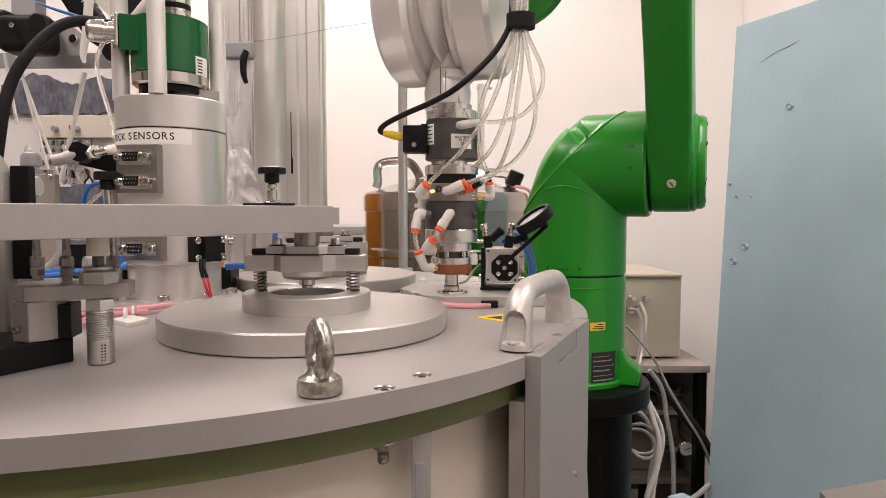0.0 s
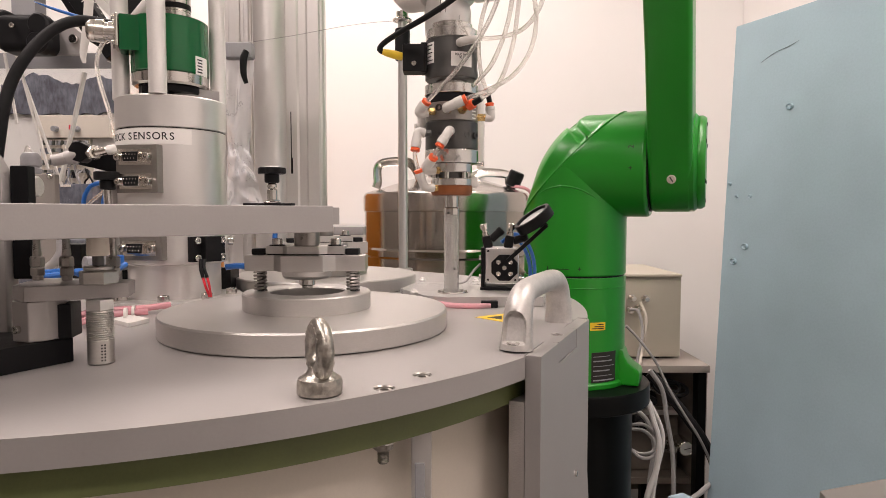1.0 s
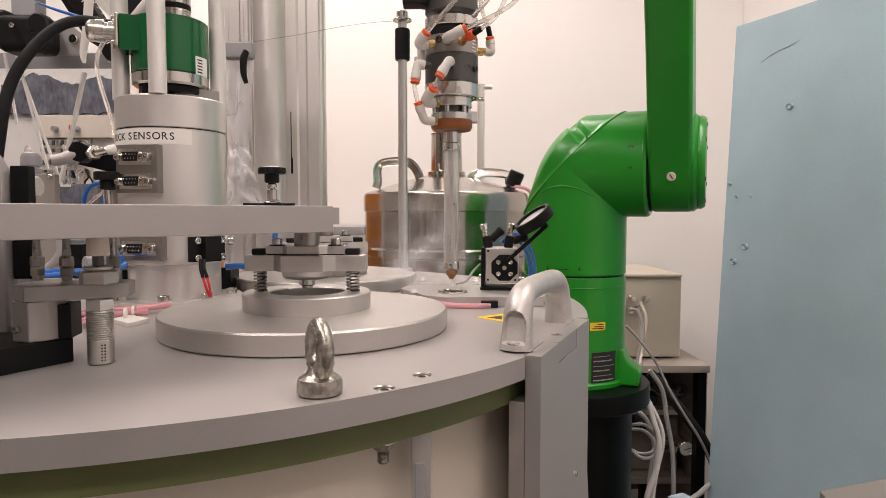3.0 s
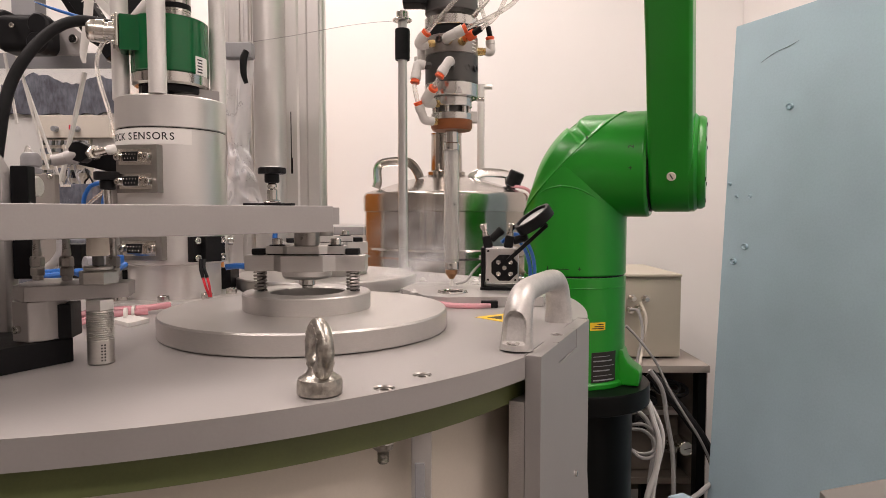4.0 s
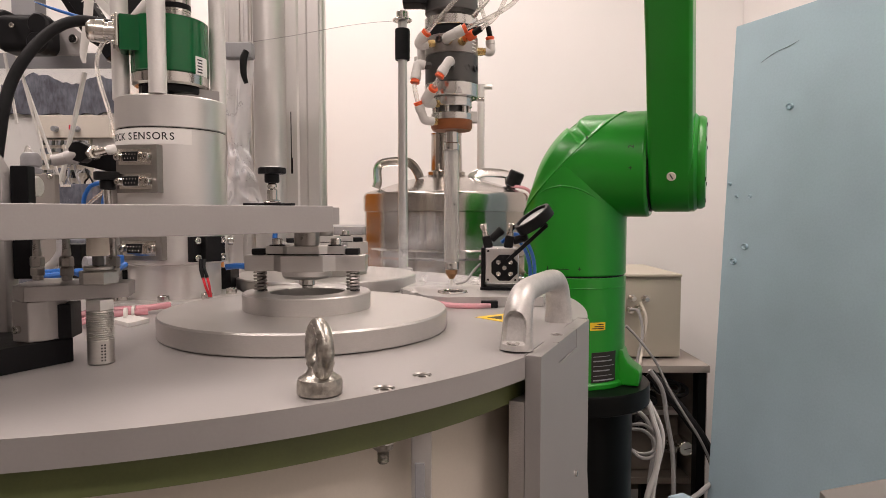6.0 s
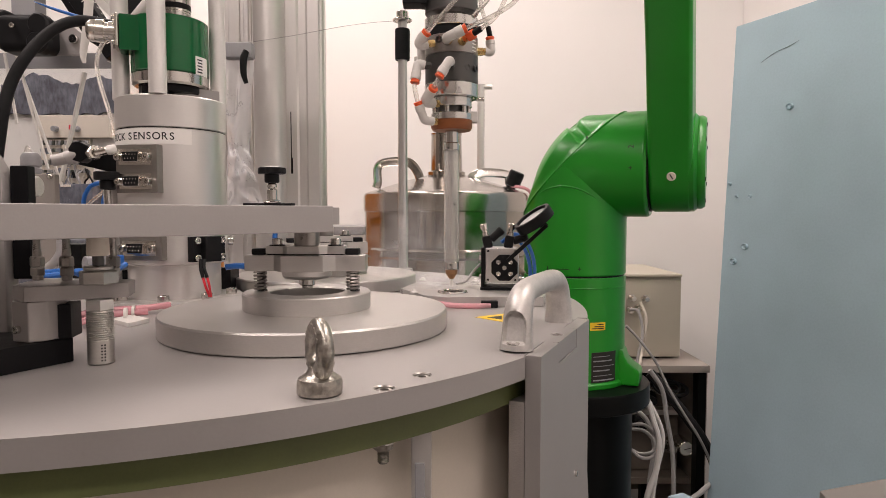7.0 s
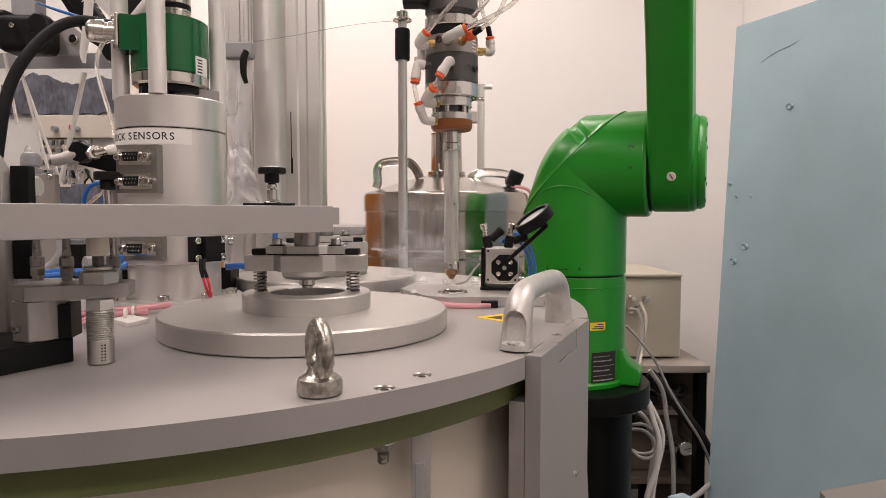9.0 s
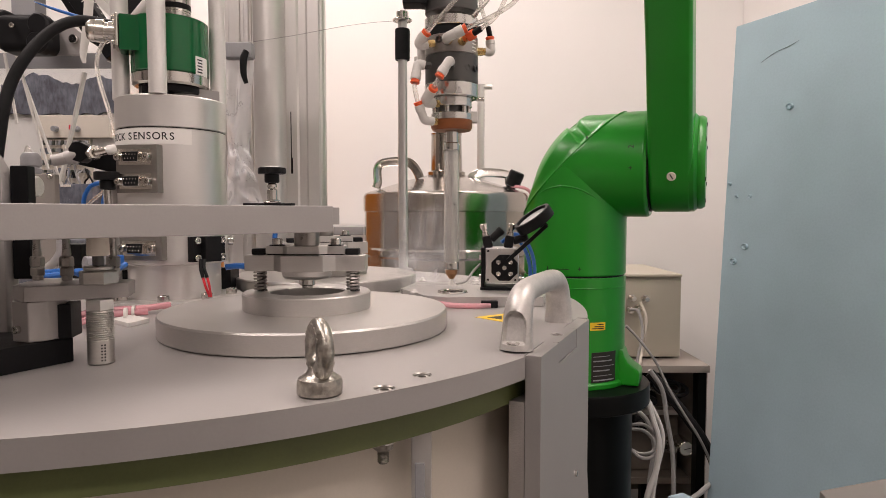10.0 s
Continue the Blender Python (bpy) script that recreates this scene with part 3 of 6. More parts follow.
def lid(c):
    l = thing("vessel_lid", pose(c[0], c[1], 1.0), "round turned aluminium lid with a raised collar", "lid", "vessel lids")
    part("disc", lathe([(0.03, 0.0003), (0.107, 0.0003), (0.1088, 0.0009), (0.1093, 0.0025), (0.1093, 0.0142), (0.1083, 0.0156), (0.03, 0.0157), (0.028, 0.0155), (0.028, 0.001)], I4, 128, True), LIDMAT, l)
    part("seal", lathe([(0.02, 0.0), (0.106, 0.0), (0.106, 0.0006), (0.02, 0.0006)], I4, 96, True), RUBBER, l, "thin black seal under the lid")
    part("collar", lathe([(0.0285, 0.0157), (0.0489, 0.0157), (0.0492, 0.0163), (0.0492, 0.0278), (0.0482, 0.0287), (0.0295, 0.0287), (0.0285, 0.0277)], I4, 96, True), LIDMAT, l)
    part("well_floor", lathe([(0.0, 0.0012), (0.027, 0.0012), (0.027, 0.003), (0.0, 0.003)], I4, 48), ALU_DARK, l)
    return l

lid(NEAR_LID)
lid(FAR_LID)

def clamp(c, turn, rod_top):
    k = thing("clamp", pose(c[0], c[1], 1.0287, 0, 0, turn), "spring-loaded aluminium clamp standing on a lid collar", "clamp", "lid clamps")
    bar = [(-0.0466, -0.009), (-0.0235, -0.009), (-0.016, -0.019), (0.016, -0.019), (0.0235, -0.009), (0.0466, -0.009), (0.0466, 0.009), (0.0235, 0.009), (0.016, 0.019), (-0.016, 0.019), (-0.0235, 0.009), (-0.0466, 0.009)]
    part("crossbar", prism(bar, 0.0124, pose(0, 0, 0.0162), 0.0006), ALU, k)
    up = [(-0.0305, -0.007), (-0.017, -0.007), (-0.012, -0.012), (0.012, -0.012), (0.017, -0.007), (0.0305, -0.007), (0.0305, 0.007), (0.017, 0.007), (0.012, 0.012), (-0.012, 0.012), (-0.017, 0.007), (-0.0305, 0.007)]
    part("upper_bar", prism(up, 0.0062, pose(0, 0, 0.0293), 0.0005), ALU, k)
    part("gap_shim", prism([(x * 0.97, y * 0.93) for x, y in up], 0.0008, pose(0, 0, 0.0285)), BLACK, k)
    part("hub", lathe([(0.012, 0.0095), (0.0175, 0.0105), (0.0192, 0.0125), (0.0192, 0.0162)], I4, 64), ALU_TURNED, k)
    part("plunger", join(cyl(0.0062, 0.0045, 0.0095), cyl(0.0042, 0.002, 0.0046)), STEEL, k)
    part("rod", cyl(0.0098, 0.0356, rod_top, I4, 0.0004, 40), PORTRING, k)
    for s in (-1, 1):
        sp = part("spring", coil(0.0045, 0.0010, 0.0006, 0.016, 6, pose(s * 0.0362, -0.002, 0)), PORTRING, k)
        part("guide_pin", cyl(0.0026, 0.0002, 0.0162, pose(s * 0.0362, -0.002, 0), 0.0003, 16), ALU_DARK, k)
        part("stop", box(0.0105, 0.0105, 0.0048, pose(s * 0.0362, -0.002, 0.0311), 0.0008), RUBBER, k, "black rubber stop")
        same("screw", SCREW, k, pose(s * 0.0228, -0.001, 0.0362))
        part("washer", cyl(0.0062, 0.0355, 0.0363, pose(s * 0.0228, -0.001, 0), 0.0002, 28), BLACK, k)
    return k

clamp(NEAR_LID, 0, 0.0470)
clamp((FAR_LID[0] + 0.012, FAR_LID[1] - 0.075), 20, 0.046)

# ---------------------------------------------------------------- swing beam and its knob
BEAM_DIR = 45.6
beam = thing("swing_beam", pose(-0.0797, 0.46, 1.0759, 0, 0, BEAM_DIR), "long grey anodised aluminium swing beam over the lids", "beam")
part("bar", prism([(0, 0), (0.028, 0.07), (-0.40, 0.07), (-0.40, 0)], 0.0188, I4, 0.0007), ANOD, beam)
part("end_block", boxat(0.006, 0.019, 0.018, 0.062, 0.005, 0.018, 0.0006), ANOD, beam)
knob = thing("tightening_screw", pose(-0.1224, 0.455, 1.0947), "black star knob on a threaded steel spindle", "screw")
part("strap", prism([(-0.02, -0.004), (0.0145, -0.004), (0.0165, 0), (0.0145, 0.004), (-0.02, 0.004)], 0.0018, pose(0, 0, 0.0002), 0.0004), BLACK_ANO, knob, "flat black strap")
part("spindle", join(cyl(0.0062, 0.002, 0.0032), cyl(0.0054, 0.0032, 0.0045, I4, 0.0003, 6), lathe([(0.0036, 0.0045), (0.0036, 0.0115), (0.0028, 0.0125), (0.0034, 0.0133), (0.0034, 0.0152), (0.0024, 0.0165)], I4, 20)), STEEL, knob)
part("grip", join(cyl(0.0052, 0.0164, 0.0232, I4, 0.0008, 24),
     prism([((0.0094 + 0.0007 * math.cos(8 * a)) * math.cos(a), (0.0094 + 0.0007 * math.cos(8 * a)) * math.sin(a)) for a in [2 * math.pi * i / 64 for i in range(64)]], 0.0046, pose(0, 0, 0.0228), 0.0009)), BLACK, knob, "ribbed black plastic grip")
part("cap", lathe([(0.0075, 0.0273), (0.006, 0.0281), (0, 0.0284)], I4, 24), GREYTUBE, knob)

# ---------------------------------------------------------------- lift stand with proximity sensor
stand = thing("lift_stand", pose(0, 0, 1.0), "aluminium and black lift stand carrying a proximity sensor", "stand")
part("base", prism([(-0.275, 0.287), (-0.2235, 0.379), (-0.30, 0.425), (-0.38, 0.34)], 0.0148, I4, 0.0008), BLACK_ANO, stand, "black anodised base plate")
part("block", prism([(-0.2506, 0.365), (-0.2385, 0.3605), (-0.2315, 0.3665), (-0.2268, 0.378), (-0.24, 0.405), (-0.27, 0.40)], 0.0236, pose(0, 0, 0.0149), 0.0008), ANOD, stand)
part("pad", prism([(-0.2288, 0.3725), (-0.222, 0.3745), (-0.2255, 0.392), (-0.232, 0.39)], 0.0205, pose(0, 0, 0.0149), 0.0005), BLACK_ANO, stand, "black side pad")
part("arm", prism([(-0.2525, 0.369), (-0.2395, 0.359), (-0.2305, 0.3625), (-0.1905, 0.3815), (-0.1965, 0.402), (-0.262, 0.41)], 0.0088, pose(0, 0, 0.0387), 0.0006), ANOD, stand)
part("rail", boxat(-0.2728, -0.2614, 0.40, 0.408, 0.0477, 0.1195, 0.0009), BLACK_ANO, stand, "black vertical slide rail")
part("column", prism([(-0.36, 0.0), (-0.2735, 0.0), (-0.2735, 0.112), (-0.282, 0.128), (-0.36, 0.138)], 0.014, Matrix(((1, 0, 0, 0), (0, 0, 1, 0.394), (0, 1, 0, 0), (0, 0, 0, 1))), 0.003), ANOD, stand)
part("boss", cyl(0.007, 0, 0.0095, pose(-0.2755, 0.418, 0.107, 0, 90, 0), 0.001, 32), CAST, stand)
same("screw", SCREW_S, stand, pose(-0.2455, 0.3625, 0.0225, 90, 0, -20))

ZINCPL = mat("satin_zinc", (0.50, 0.485, 0.46), 0.36, 0.9, 0.1, 80)
sensor = thing("proximity_sensor", pose(-0.2043, 0.374, 1.0), "threaded steel proximity sensor held in a grey arm", "sensor")
prof = [(0.0068, 0.0004), (0.0073, 0.0009), (0.0073, 0.0145), (0.0070, 0.0149)]
for i in range(13):
    prof += [(0.0070, 0.0151 + i * 0.0013), (0.00765, 0.0151 + i * 0.0013 + 0.00065)]
prof += [(0.0070, 0.0322)]
part("barrel", lathe(prof, I4, 40), ZINCPL, sensor, "fine-threaded nickel barrel")
part("lower_nut", lathe([(0.0078, 0.0322), (0.0083, 0.0328), (0.0083, 0.0376), (0.0078, 0.0385)], I4, 6), ALU, sensor)
part("hex_nut", lathe([(0.0096, 0.0477), (0.0108, 0.0485), (0.0108, 0.055), (0.0096, 0.0558)], pose(0, 0, 0, 0, 0, 12), 6), ZINCPL, sensor)
part("washer", cyl(0.008, 0.0558, 0.0585), ZINCPL, sensor)
part("pin", cyl(0.0032, 0.0585, 0.0645, I4, 0.0003, 24), ALU_DARK, sensor)
part("cap", lathe([(0.0058, 0.0645), (0.0063, 0.0652), (0.006, 0.0745), (0.0055, 0.0755)], I4, 32), CREAM, sensor, "cream plastic cap")
for i in range(6):
    for j in range(2):
        a_ = -58 + 13 * j
        part("print_bar", box(0.0009, 0.0002, 0.0009, pose(0.00735 * math.cos(radians(a_)), 0.00735 * math.sin(radians(a_)), 0.003 + i * 0.0018, 0, 0, a_ + 90)), INK, sensor)

def tube_fitting(x, y, z, tall):
    t = thing("tube_fitting", pose(x, y, z), "stainless compression tube fitting with hexagon nuts", "fitting", "tube fittings")
    part("hex", lathe([(0.0072, 0), (0.0078, 0.0006), (0.0078, 0.005), (0.0070, 0.0058)], pose(0, 0, 0.0032), 6), PORTRING, t)
    part("foot", cyl(0.0055, 0, 0.0034, I4, 0.0003, 24), PORTRING, t)
    part("nut", lathe([(0.0066, 0), (0.0074, 0.0007), (0.0074, 0.0062), (0.0062, 0.0075)], pose(0, 0, 0.0092, 0, 0, 20), 6), PORTRING, t)
    part("ferrule", lathe([(0.0042, 0.0165), (0.0047, 0.018), (0.0040, 0.0225), (0.0036, tall)], I4, 24), PORTRING, t)
    t.scale = (0.56, 0.56, 0.9)
    return t

tube_fitting(-0.254, 0.395, 1.0478, 0.03)
tube_fitting(-0.235, 0.394, 1.0478, 0.034)
tube_fitting(-0.206, 0.394, 1.0478, 0.034)

# ---------------------------------------------------------------- sensor tower
TW = (-0.2765, 0.652)
tower = thing("sensor_tower", pose(TW[0], TW[1], 1.0, 0, 0, 23.2), "turned aluminium sensor tower with sub-D sockets", "tower")
RT = 0.0517
part("flange", lathe([(0.0655, 0.0), (0.066, 0.0006), (0.066, 0.0045), (0.0652, 0.005), (0.045, 0.005)], I4, 96), ALU_TURNED, tower)
part("neck", cyl(0.0445, 0.005, 0.041, I4, 0.0005, 80), ALU_TURNED, tower)
part("body", lathe([(0.044, 0.0388), (RT - 0.003, 0.0388), (RT - 0.0008, 0.0402), (RT, 0.044), (RT, 0.1693), (RT - 0.0008, 0.1702)], I4, 96), ALU_TURNED, tower, "satin aluminium drum")
part("seam", cyl(RT - 0.0007, 0.1702, 0.1710, I4, 0.0001, 80), BLACK, tower)
part("cap", lathe([(RT - 0.0006, 0.1710), (RT + 0.0006, 0.1716), (RT + 0.0006, 0.2004), (RT - 0.0006, 0.2016)], I4, 96), ALU_TURNED, tower)
for a in (-150, -103, -62, -12, 30, 75, 130):
    same("screw", SCREW, tower, pose(0.0552 * math.sin(radians(a)), -0.0552 * math.cos(radians(a)), 0.005) @ Matrix.Diagonal((1.35, 1.35, 1.25, 1)))

def arc_plate(r, a0, a1, z0, z1, t):
    bm = bmesh.new()
    n = 24
    cols = []
    for i in range(n + 1):
        a = radians(a0 + (a1 - a0) * i / n)
        cols.append([bm.verts.new((rr * math.sin(a), -rr * math.cos(a), z)) for rr, z in ((r, z0), (r + t, z0), (r + t, z1), (r, z1))])
    for a, c in zip(cols, cols[1:]):
        for k in range(4):
            bm.faces.new((a[k], a[(k + 1) % 4], c[(k + 1) % 4], c[k]))
    bm.faces.new(cols[0])
    bm.faces.new(list(reversed(cols[-1])))
    bmesh.ops.recalc_face_normals(bm, faces=bm.faces[:])
    return bm

label = part("sticker", arc_plate(RT + 0.0001, -92, 19, 0.1548, 0.1690, 0.00025), PAPER, tower, "white printed sticker")
WIDTHS = {"P": 0.62, "U": 0.72, "C": 0.70, "K": 0.68, " ": 0.32, "S": 0.64, "E": 0.62, "N": 0.74, "O": 0.78, "R": 0.68}
a_end = -82.0
for ch in "PUCK SENSORS":
    a = a_end + WIDTHS[ch] * 5.45
    a_end += WIDTHS[ch] * 10.9
    if ch != " ":
        same("letter", text_mesh(ch, 0.0097, INK), label, pose((RT + 0.0004) * math.sin(radians(a)), -(RT + 0.0004) * math.cos(radians(a)), 0.1618, 90, 0, a))

DSUB_SHELL = mesh_of("shell", join(
    prism([(-0.0150, -0.0060), (0.0150, -0.0060), (0.0150, 0.0060), (-0.0150, 0.0060)], 0.0008, I4, 0.0003),
    prism([(-0.0082, 0.0042), (0.0082, 0.0042), (0.0070, -0.0042), (-0.0070, -0.0042)], 0.0058, pose(0, 0, 0.0008), 0.0006)), CHROME)
DSUB_FACE = mesh_of("insert", prism([(-0.0074, 0.0036), (0.0074, 0.0036), (0.0063, -0.0036), (-0.0063, -0.0036)], 0.0004, pose(0, 0, 0.0065), 0.0001), BLACK)
PIN = mesh_of("pin", cyl(0.0005, 0, 0.0007, I4, 0.0001, 8), CHROME)
JACK = mesh_of("jack_screw", lathe([(0.0028, 0), (0.0030, 0.0004), (0.0030, 0.0046), (0.0026, 0.0052), (0.0014, 0.0052), (0.0013, 0.003), (0, 0.0028)], I4, 14), STEEL)
PLATE_GREY = mat("bare_grey_plate", (0.30, 0.28, 0.26), 0.36, 0.75, 0.1, 60)

def dsub(parent, x, y, z):
    s = same("socket", DSUB_SHELL, parent, pose(x, y, z) @ Matrix.Diagonal((1.16, 1.22, 1.1, 1)), "nine-pin sub-D socket")
    same("insert", DSUB_FACE, s)
    for i in range(9):
        px = (-0.0055 + i * 0.00275) if i < 5 else (-0.0041 + (i - 5) * 0.00275)
        same("pin", PIN, s, pose(px, 0.0015 if i < 5 else -0.0015, 0.0069))
    for sx in (-1, 1):
        same("jack_screw", JACK, s, pose(sx * 0.0132, 0, 0.0008))

FACE = pose(0, 0, 0, 90, 0, 0)
for z0, z1, rows, turn in ((0.1085, 0.1535, (0.0107, 0.0335), -35), (0.0445, 0.0675, (0.0118,), -33)):
    pl = part("socket_plate", box(0.044, z1 - z0, 0.009, pose(0, (z1 - z0) / 2, 0.0035), 0.0006), PLATE_GREY, tower, "grey plate with sub-D sockets",
              pose(0, 0, z0, 0, 0, turn) @ Matrix.Translation((0, -0.0478, 0)) @ FACE)
    for yy in rows:
        dsub(pl, -0.001, yy, 0.0081)
blk = part("black_connector", join(box(0.037, 0.0245, 0.008, I4, 0.0006), box(0.018, 0.0245, 0.016, pose(0, 0, 0.003), 0.0006)), BLACK, tower, "black screwed-on connector block",
           pose(0, 0, 0.0545, 0, 0, 33) @ Matrix.Translation((0, -0.0525, 0)) @ FACE)
for sx in (-1, 1):
    for sy in (-1, 1):
        same("screw", SCREW_S, blk, pose(sx * 0.0138, sy * 0.0082, 0.0041) @ Matrix.Diagonal((1.4, 1.4, 1.2, 1)))
WIRE_BASE = tower.matrix_world.inverted()
for k, dx in ((0, -0.002), (1, 0.002)):
    pa = [Vector((-0.2269, 0.595, 1.0456)) + Vector((dx * 0.8, 0, 0)), Vector((-0.2252, 0.59, 1.038)) + Vector((dx * 0.8, 0, 0)), Vector((-0.222, 0.588, 1.0292)) + Vector((dx, 0, 0))]
    pb = [pa[2], Vector((-0.22, 0.588, 1.0212)) + Vector((dx * 0.9, 0, 0)), Vector((-0.2191, 0.592, 1.0111)) + Vector((dx * 0.3, 0, 0))]
    part("wire_sleeve", sweep(pa, 0.0016, WIRE_BASE, 8), BLACK, tower)
    part("wire", sweep(pb, 0.0012, WIRE_BASE, 8), RED, tower, "red wire end")
part("side_bolt", join(cyl(0.0048, 0, 0.006, I4, 0.0005, 24), cyl(0.003, 0.006, 0.0068, I4, 0.0002, 6)), STEEL, tower, "", pose(0, 0, 0.061, 0, 0, 83) @ Matrix.Translation((0, -0.0515, 0)) @ FACE)
# lid of the tower: rods, drive and cable
for x, y in ((-0.046, 0.008), (-0.0118, -0.0455), (0.0455, 0.006), (0.01, 0.046)):
    part("rod", cyl(0.0082, 0.2018, 0.36, pose(x, y, 0), 0.0004, 32), WRISTMAT, tower, "round aluminium guide rod")
part("head_plate", cyl(0.06, 0.36, 0.375, I4, 0.001, 64), ALU_TURNED, tower)
part("clamp_block", prism([(0.0, -0.014), (0.014, -0.02), (0.046, -0.006), (0.04, 0.02), (0.0, 0.02)], 0.0135, pose(0, 0, 0.2018), 0.0006), ANOD, tower)
same("screw", SCREW_S, tower, pose(0.008, -0.0115, 0.2153))
same("screw", SCREW_S, tower, pose(0.036, -0.002, 0.2153))
part("drive_foot", join(box(0.05, 0.03, 0.012, pose(-0.002, 0, 0.208), 0.001), cyl(0.03, 0.2085, 0.2155, I4, 0.001, 48)), BLACK_ANO, tower)
part("drive_flange", lathe([(0.0335, 0.2155), (0.0362, 0.2175), (0.0362, 0.2265), (0.0355, 0.2275)], I4, 72), STEEL, tower)
drive = part("drive_housing", lathe([(0.0357, 0.2276), (0.0366, 0.2284), (0.0366, 0.2800), (0.0356, 0.2810), (0.012, 0.2812)], I4, 72), GREEN_MOTOR, tower, "dark green painted drive housing")
part("terminal_box", box(0.022, 0.024, 0.034, pose(-0.034, -0.012, 0.2625), 0.0012), GREEN_MOTOR, tower, "dark green terminal box")
part("rating_sticker", arc_plate(0.0366, 38, 66, 0.2265, 0.2445, 0.0003), PAPER, drive, "white rating sticker")
for i in range(5):
    part("print_bar", arc_plate(0.03695, 41 + (i % 2), 52, 0.2285 + i * 0.003, 0.2298 + i * 0.003, 0.00012), INK, drive)
part("drive_top", lathe([(0.0145, 0.2812), (0.0145, 0.2905), (0.0135, 0.2910), (0.0135, 0.2925), (0.0145, 0.2930), (0.0145, 0.3220), (0.013, 0.3230)], pose(0.006, 0.004, 0), 40), STEEL, tower)
part("drive_band", cyl(0.0148, 0.2948, 0.3002, pose(0.006, 0.004, 0), 0.0002, 40), BLACK, tower, "black printed band")
gl = part("gland_plate", box(0.003, 0.026, 0.031, I4, 0.0008), CHROME, tower, "nickel gland plate", pose(-0.047, -0.0135, 0.2635))
for sy in (-1, 1):
    for sz in (-1, 1):
        same("screw", SCREW_S, gl, pose(-0.0015, sy * 0.0095, sz * 0.0115, 0, -90, 0))
part("cable_gland", lathe([(0.0098, 0), (0.0098, 0.005), (0.0088, 0.0055), (0.0088, 0.009), (0.0108, 0.0095), (0.0108, 0.017), (0.0104, 0.0175), (0.0104, 0.0215), (0.0085, 0.0245), (0.0062, 0.025)], I4, 24), CHROME, tower, "nickel-plated cable gland", pose(-0.048, -0.0135, 0.2635, 0, -90, -6))
cable = [(-0.3245, 0.634, 1.2738), (-0.3312, 0.632, 1.2744), (-0.3357, 0.622, 1.2736), (-0.3442, 0.61, 1.2711), (-0.3555, 0.6, 1.264), (-0.3676, 0.59, 1.2489), (-0.3784, 0.58, 1.2277), (-0.3876, 0.575, 1.2055), (-0.3917, 0.57, 1.1807), (-0.3968, 0.57, 1.1537), (-0.4047, 0.57, 1.1084), (-0.4166, 0.58, 1.0675)]
solid("drive_cable", sweep(cable, 0.0051, I4, 14), RUBBER, "thick black rubber cable plugged into the drive", "cable")
# ---------------------------------------------------------------- port plate, port and mirror mount
FROST = mat("frosted_pale_plate", (0.42, 0.405, 0.39), 0.3, 0.3, 0.08, 50, 0.05)
port_plate = thing("port_plate", pose(0, 0, 1.0), "flat aluminium port plate screwed onto the vessel top", "plate")
part("plate", prism([(-0.045, 0.665), (-0.018, 0.61), (0.004, 0.597), (0.096, 0.601), (0.106, 0.64), (0.10, 0.72), (-0.03, 0.73)], 0.0097, pose(0, 0, 0.0002), 0.0006, ((PORT[0], PORT[1], 0.0122),)), FROST, port_plate)
part("port_ring", lathe([(0.0116, -0.004), (0.0125, 0.0101), (0.0150, 0.0101), (0.0152, 0.0105), (0.0148, 0.0116), (0.0124, 0.0117), (0.0114, 0.0109), (0.0108, -0.004)], pose(PORT[0], PORT[1], 0), 64, True), STEEL, port_plate, "polished steel port ring")
part("port_pipe", pipe(0.0122, 0.0108, -0.2, -0.0042, pose(PORT[0], PORT[1], 0)), ALU_DARK, port_plate)
for q in ((-0.0239, 0.741), (0.0379, 0.7285), (-0.0288, 0.628)):
    part("stud", lathe([(0.004, 0.0099), (0.004, 0.0109), (0.0026, 0.0122), (0.0022, 0.0137)], pose(q[0], q[1], 0), 20), WHITE_PL, port_plate)

mount = thing("mirror_mount", pose(0.0626, 0.665, 1.0099, 0, 0, -8), "small black and aluminium camera mount with a round tilted mirror", "mount")
part("foot", prism([(-0.022, -0.018), (0.02, -0.018), (0.024, 0.0), (0.02, 0.02), (-0.022, 0.02)], 0.003, I4, 0.0006), BLACK_ANO, mount)
body = part("body", box(0.034, 0.034, 0.036, pose(0, 0.002, 0.0255), 0.001), ALU, mount)
part("side_plate", box(0.0035, 0.036, 0.041, pose(-0.0195, 0.001, 0.0235), 0.0008), BLACK_ANO, mount)
part("front_plate", prism([(0.0145 * math.cos(a), 0.0145 * math.sin(a)) for a in [math.pi / 8 + i * math.pi / 4 for i in range(8)]], 0.004, pose(0.003, -0.0152, 0.0235, 90, 0, 0), 0.0005), BLACK_ANO, mount)
for sx in (-1, 1):
    for sz in (-1, 1):
        same("screw", SCREW_S, mount, pose(0.003 + sx * 0.0062, -0.0192, 0.0235 + sz * 0.006, 90, 0, 0))
        part("corner_hole", cyl(0.0012, 0, 0.0006, pose(sx * 0.014, -0.0148, 0.0255 + sz * 0.0148, 90, 0, 0), 0.0001, 12), BLACK, mount)
part("centre_pin", cyl(0.0022, 0, 0.001, pose(0.003, -0.0191, 0.0235, 90, 0, 0), 0.0002, 16), STEEL, mount)
for zz in (0.0135, 0.033):
    same("screw", SCREW_S, mount, pose(-0.0212, -0.010, zz, 0, -90, 0))
part("side_knob", join(cyl(0.0035, 0, 0.003, I4, 0.0003, 20), cyl(0.002, 0.003, 0.006, I4, 0.0003, 16)), STEEL, mount, "", pose(0.0172, -0.006, 0.012, 0, 90, 0))
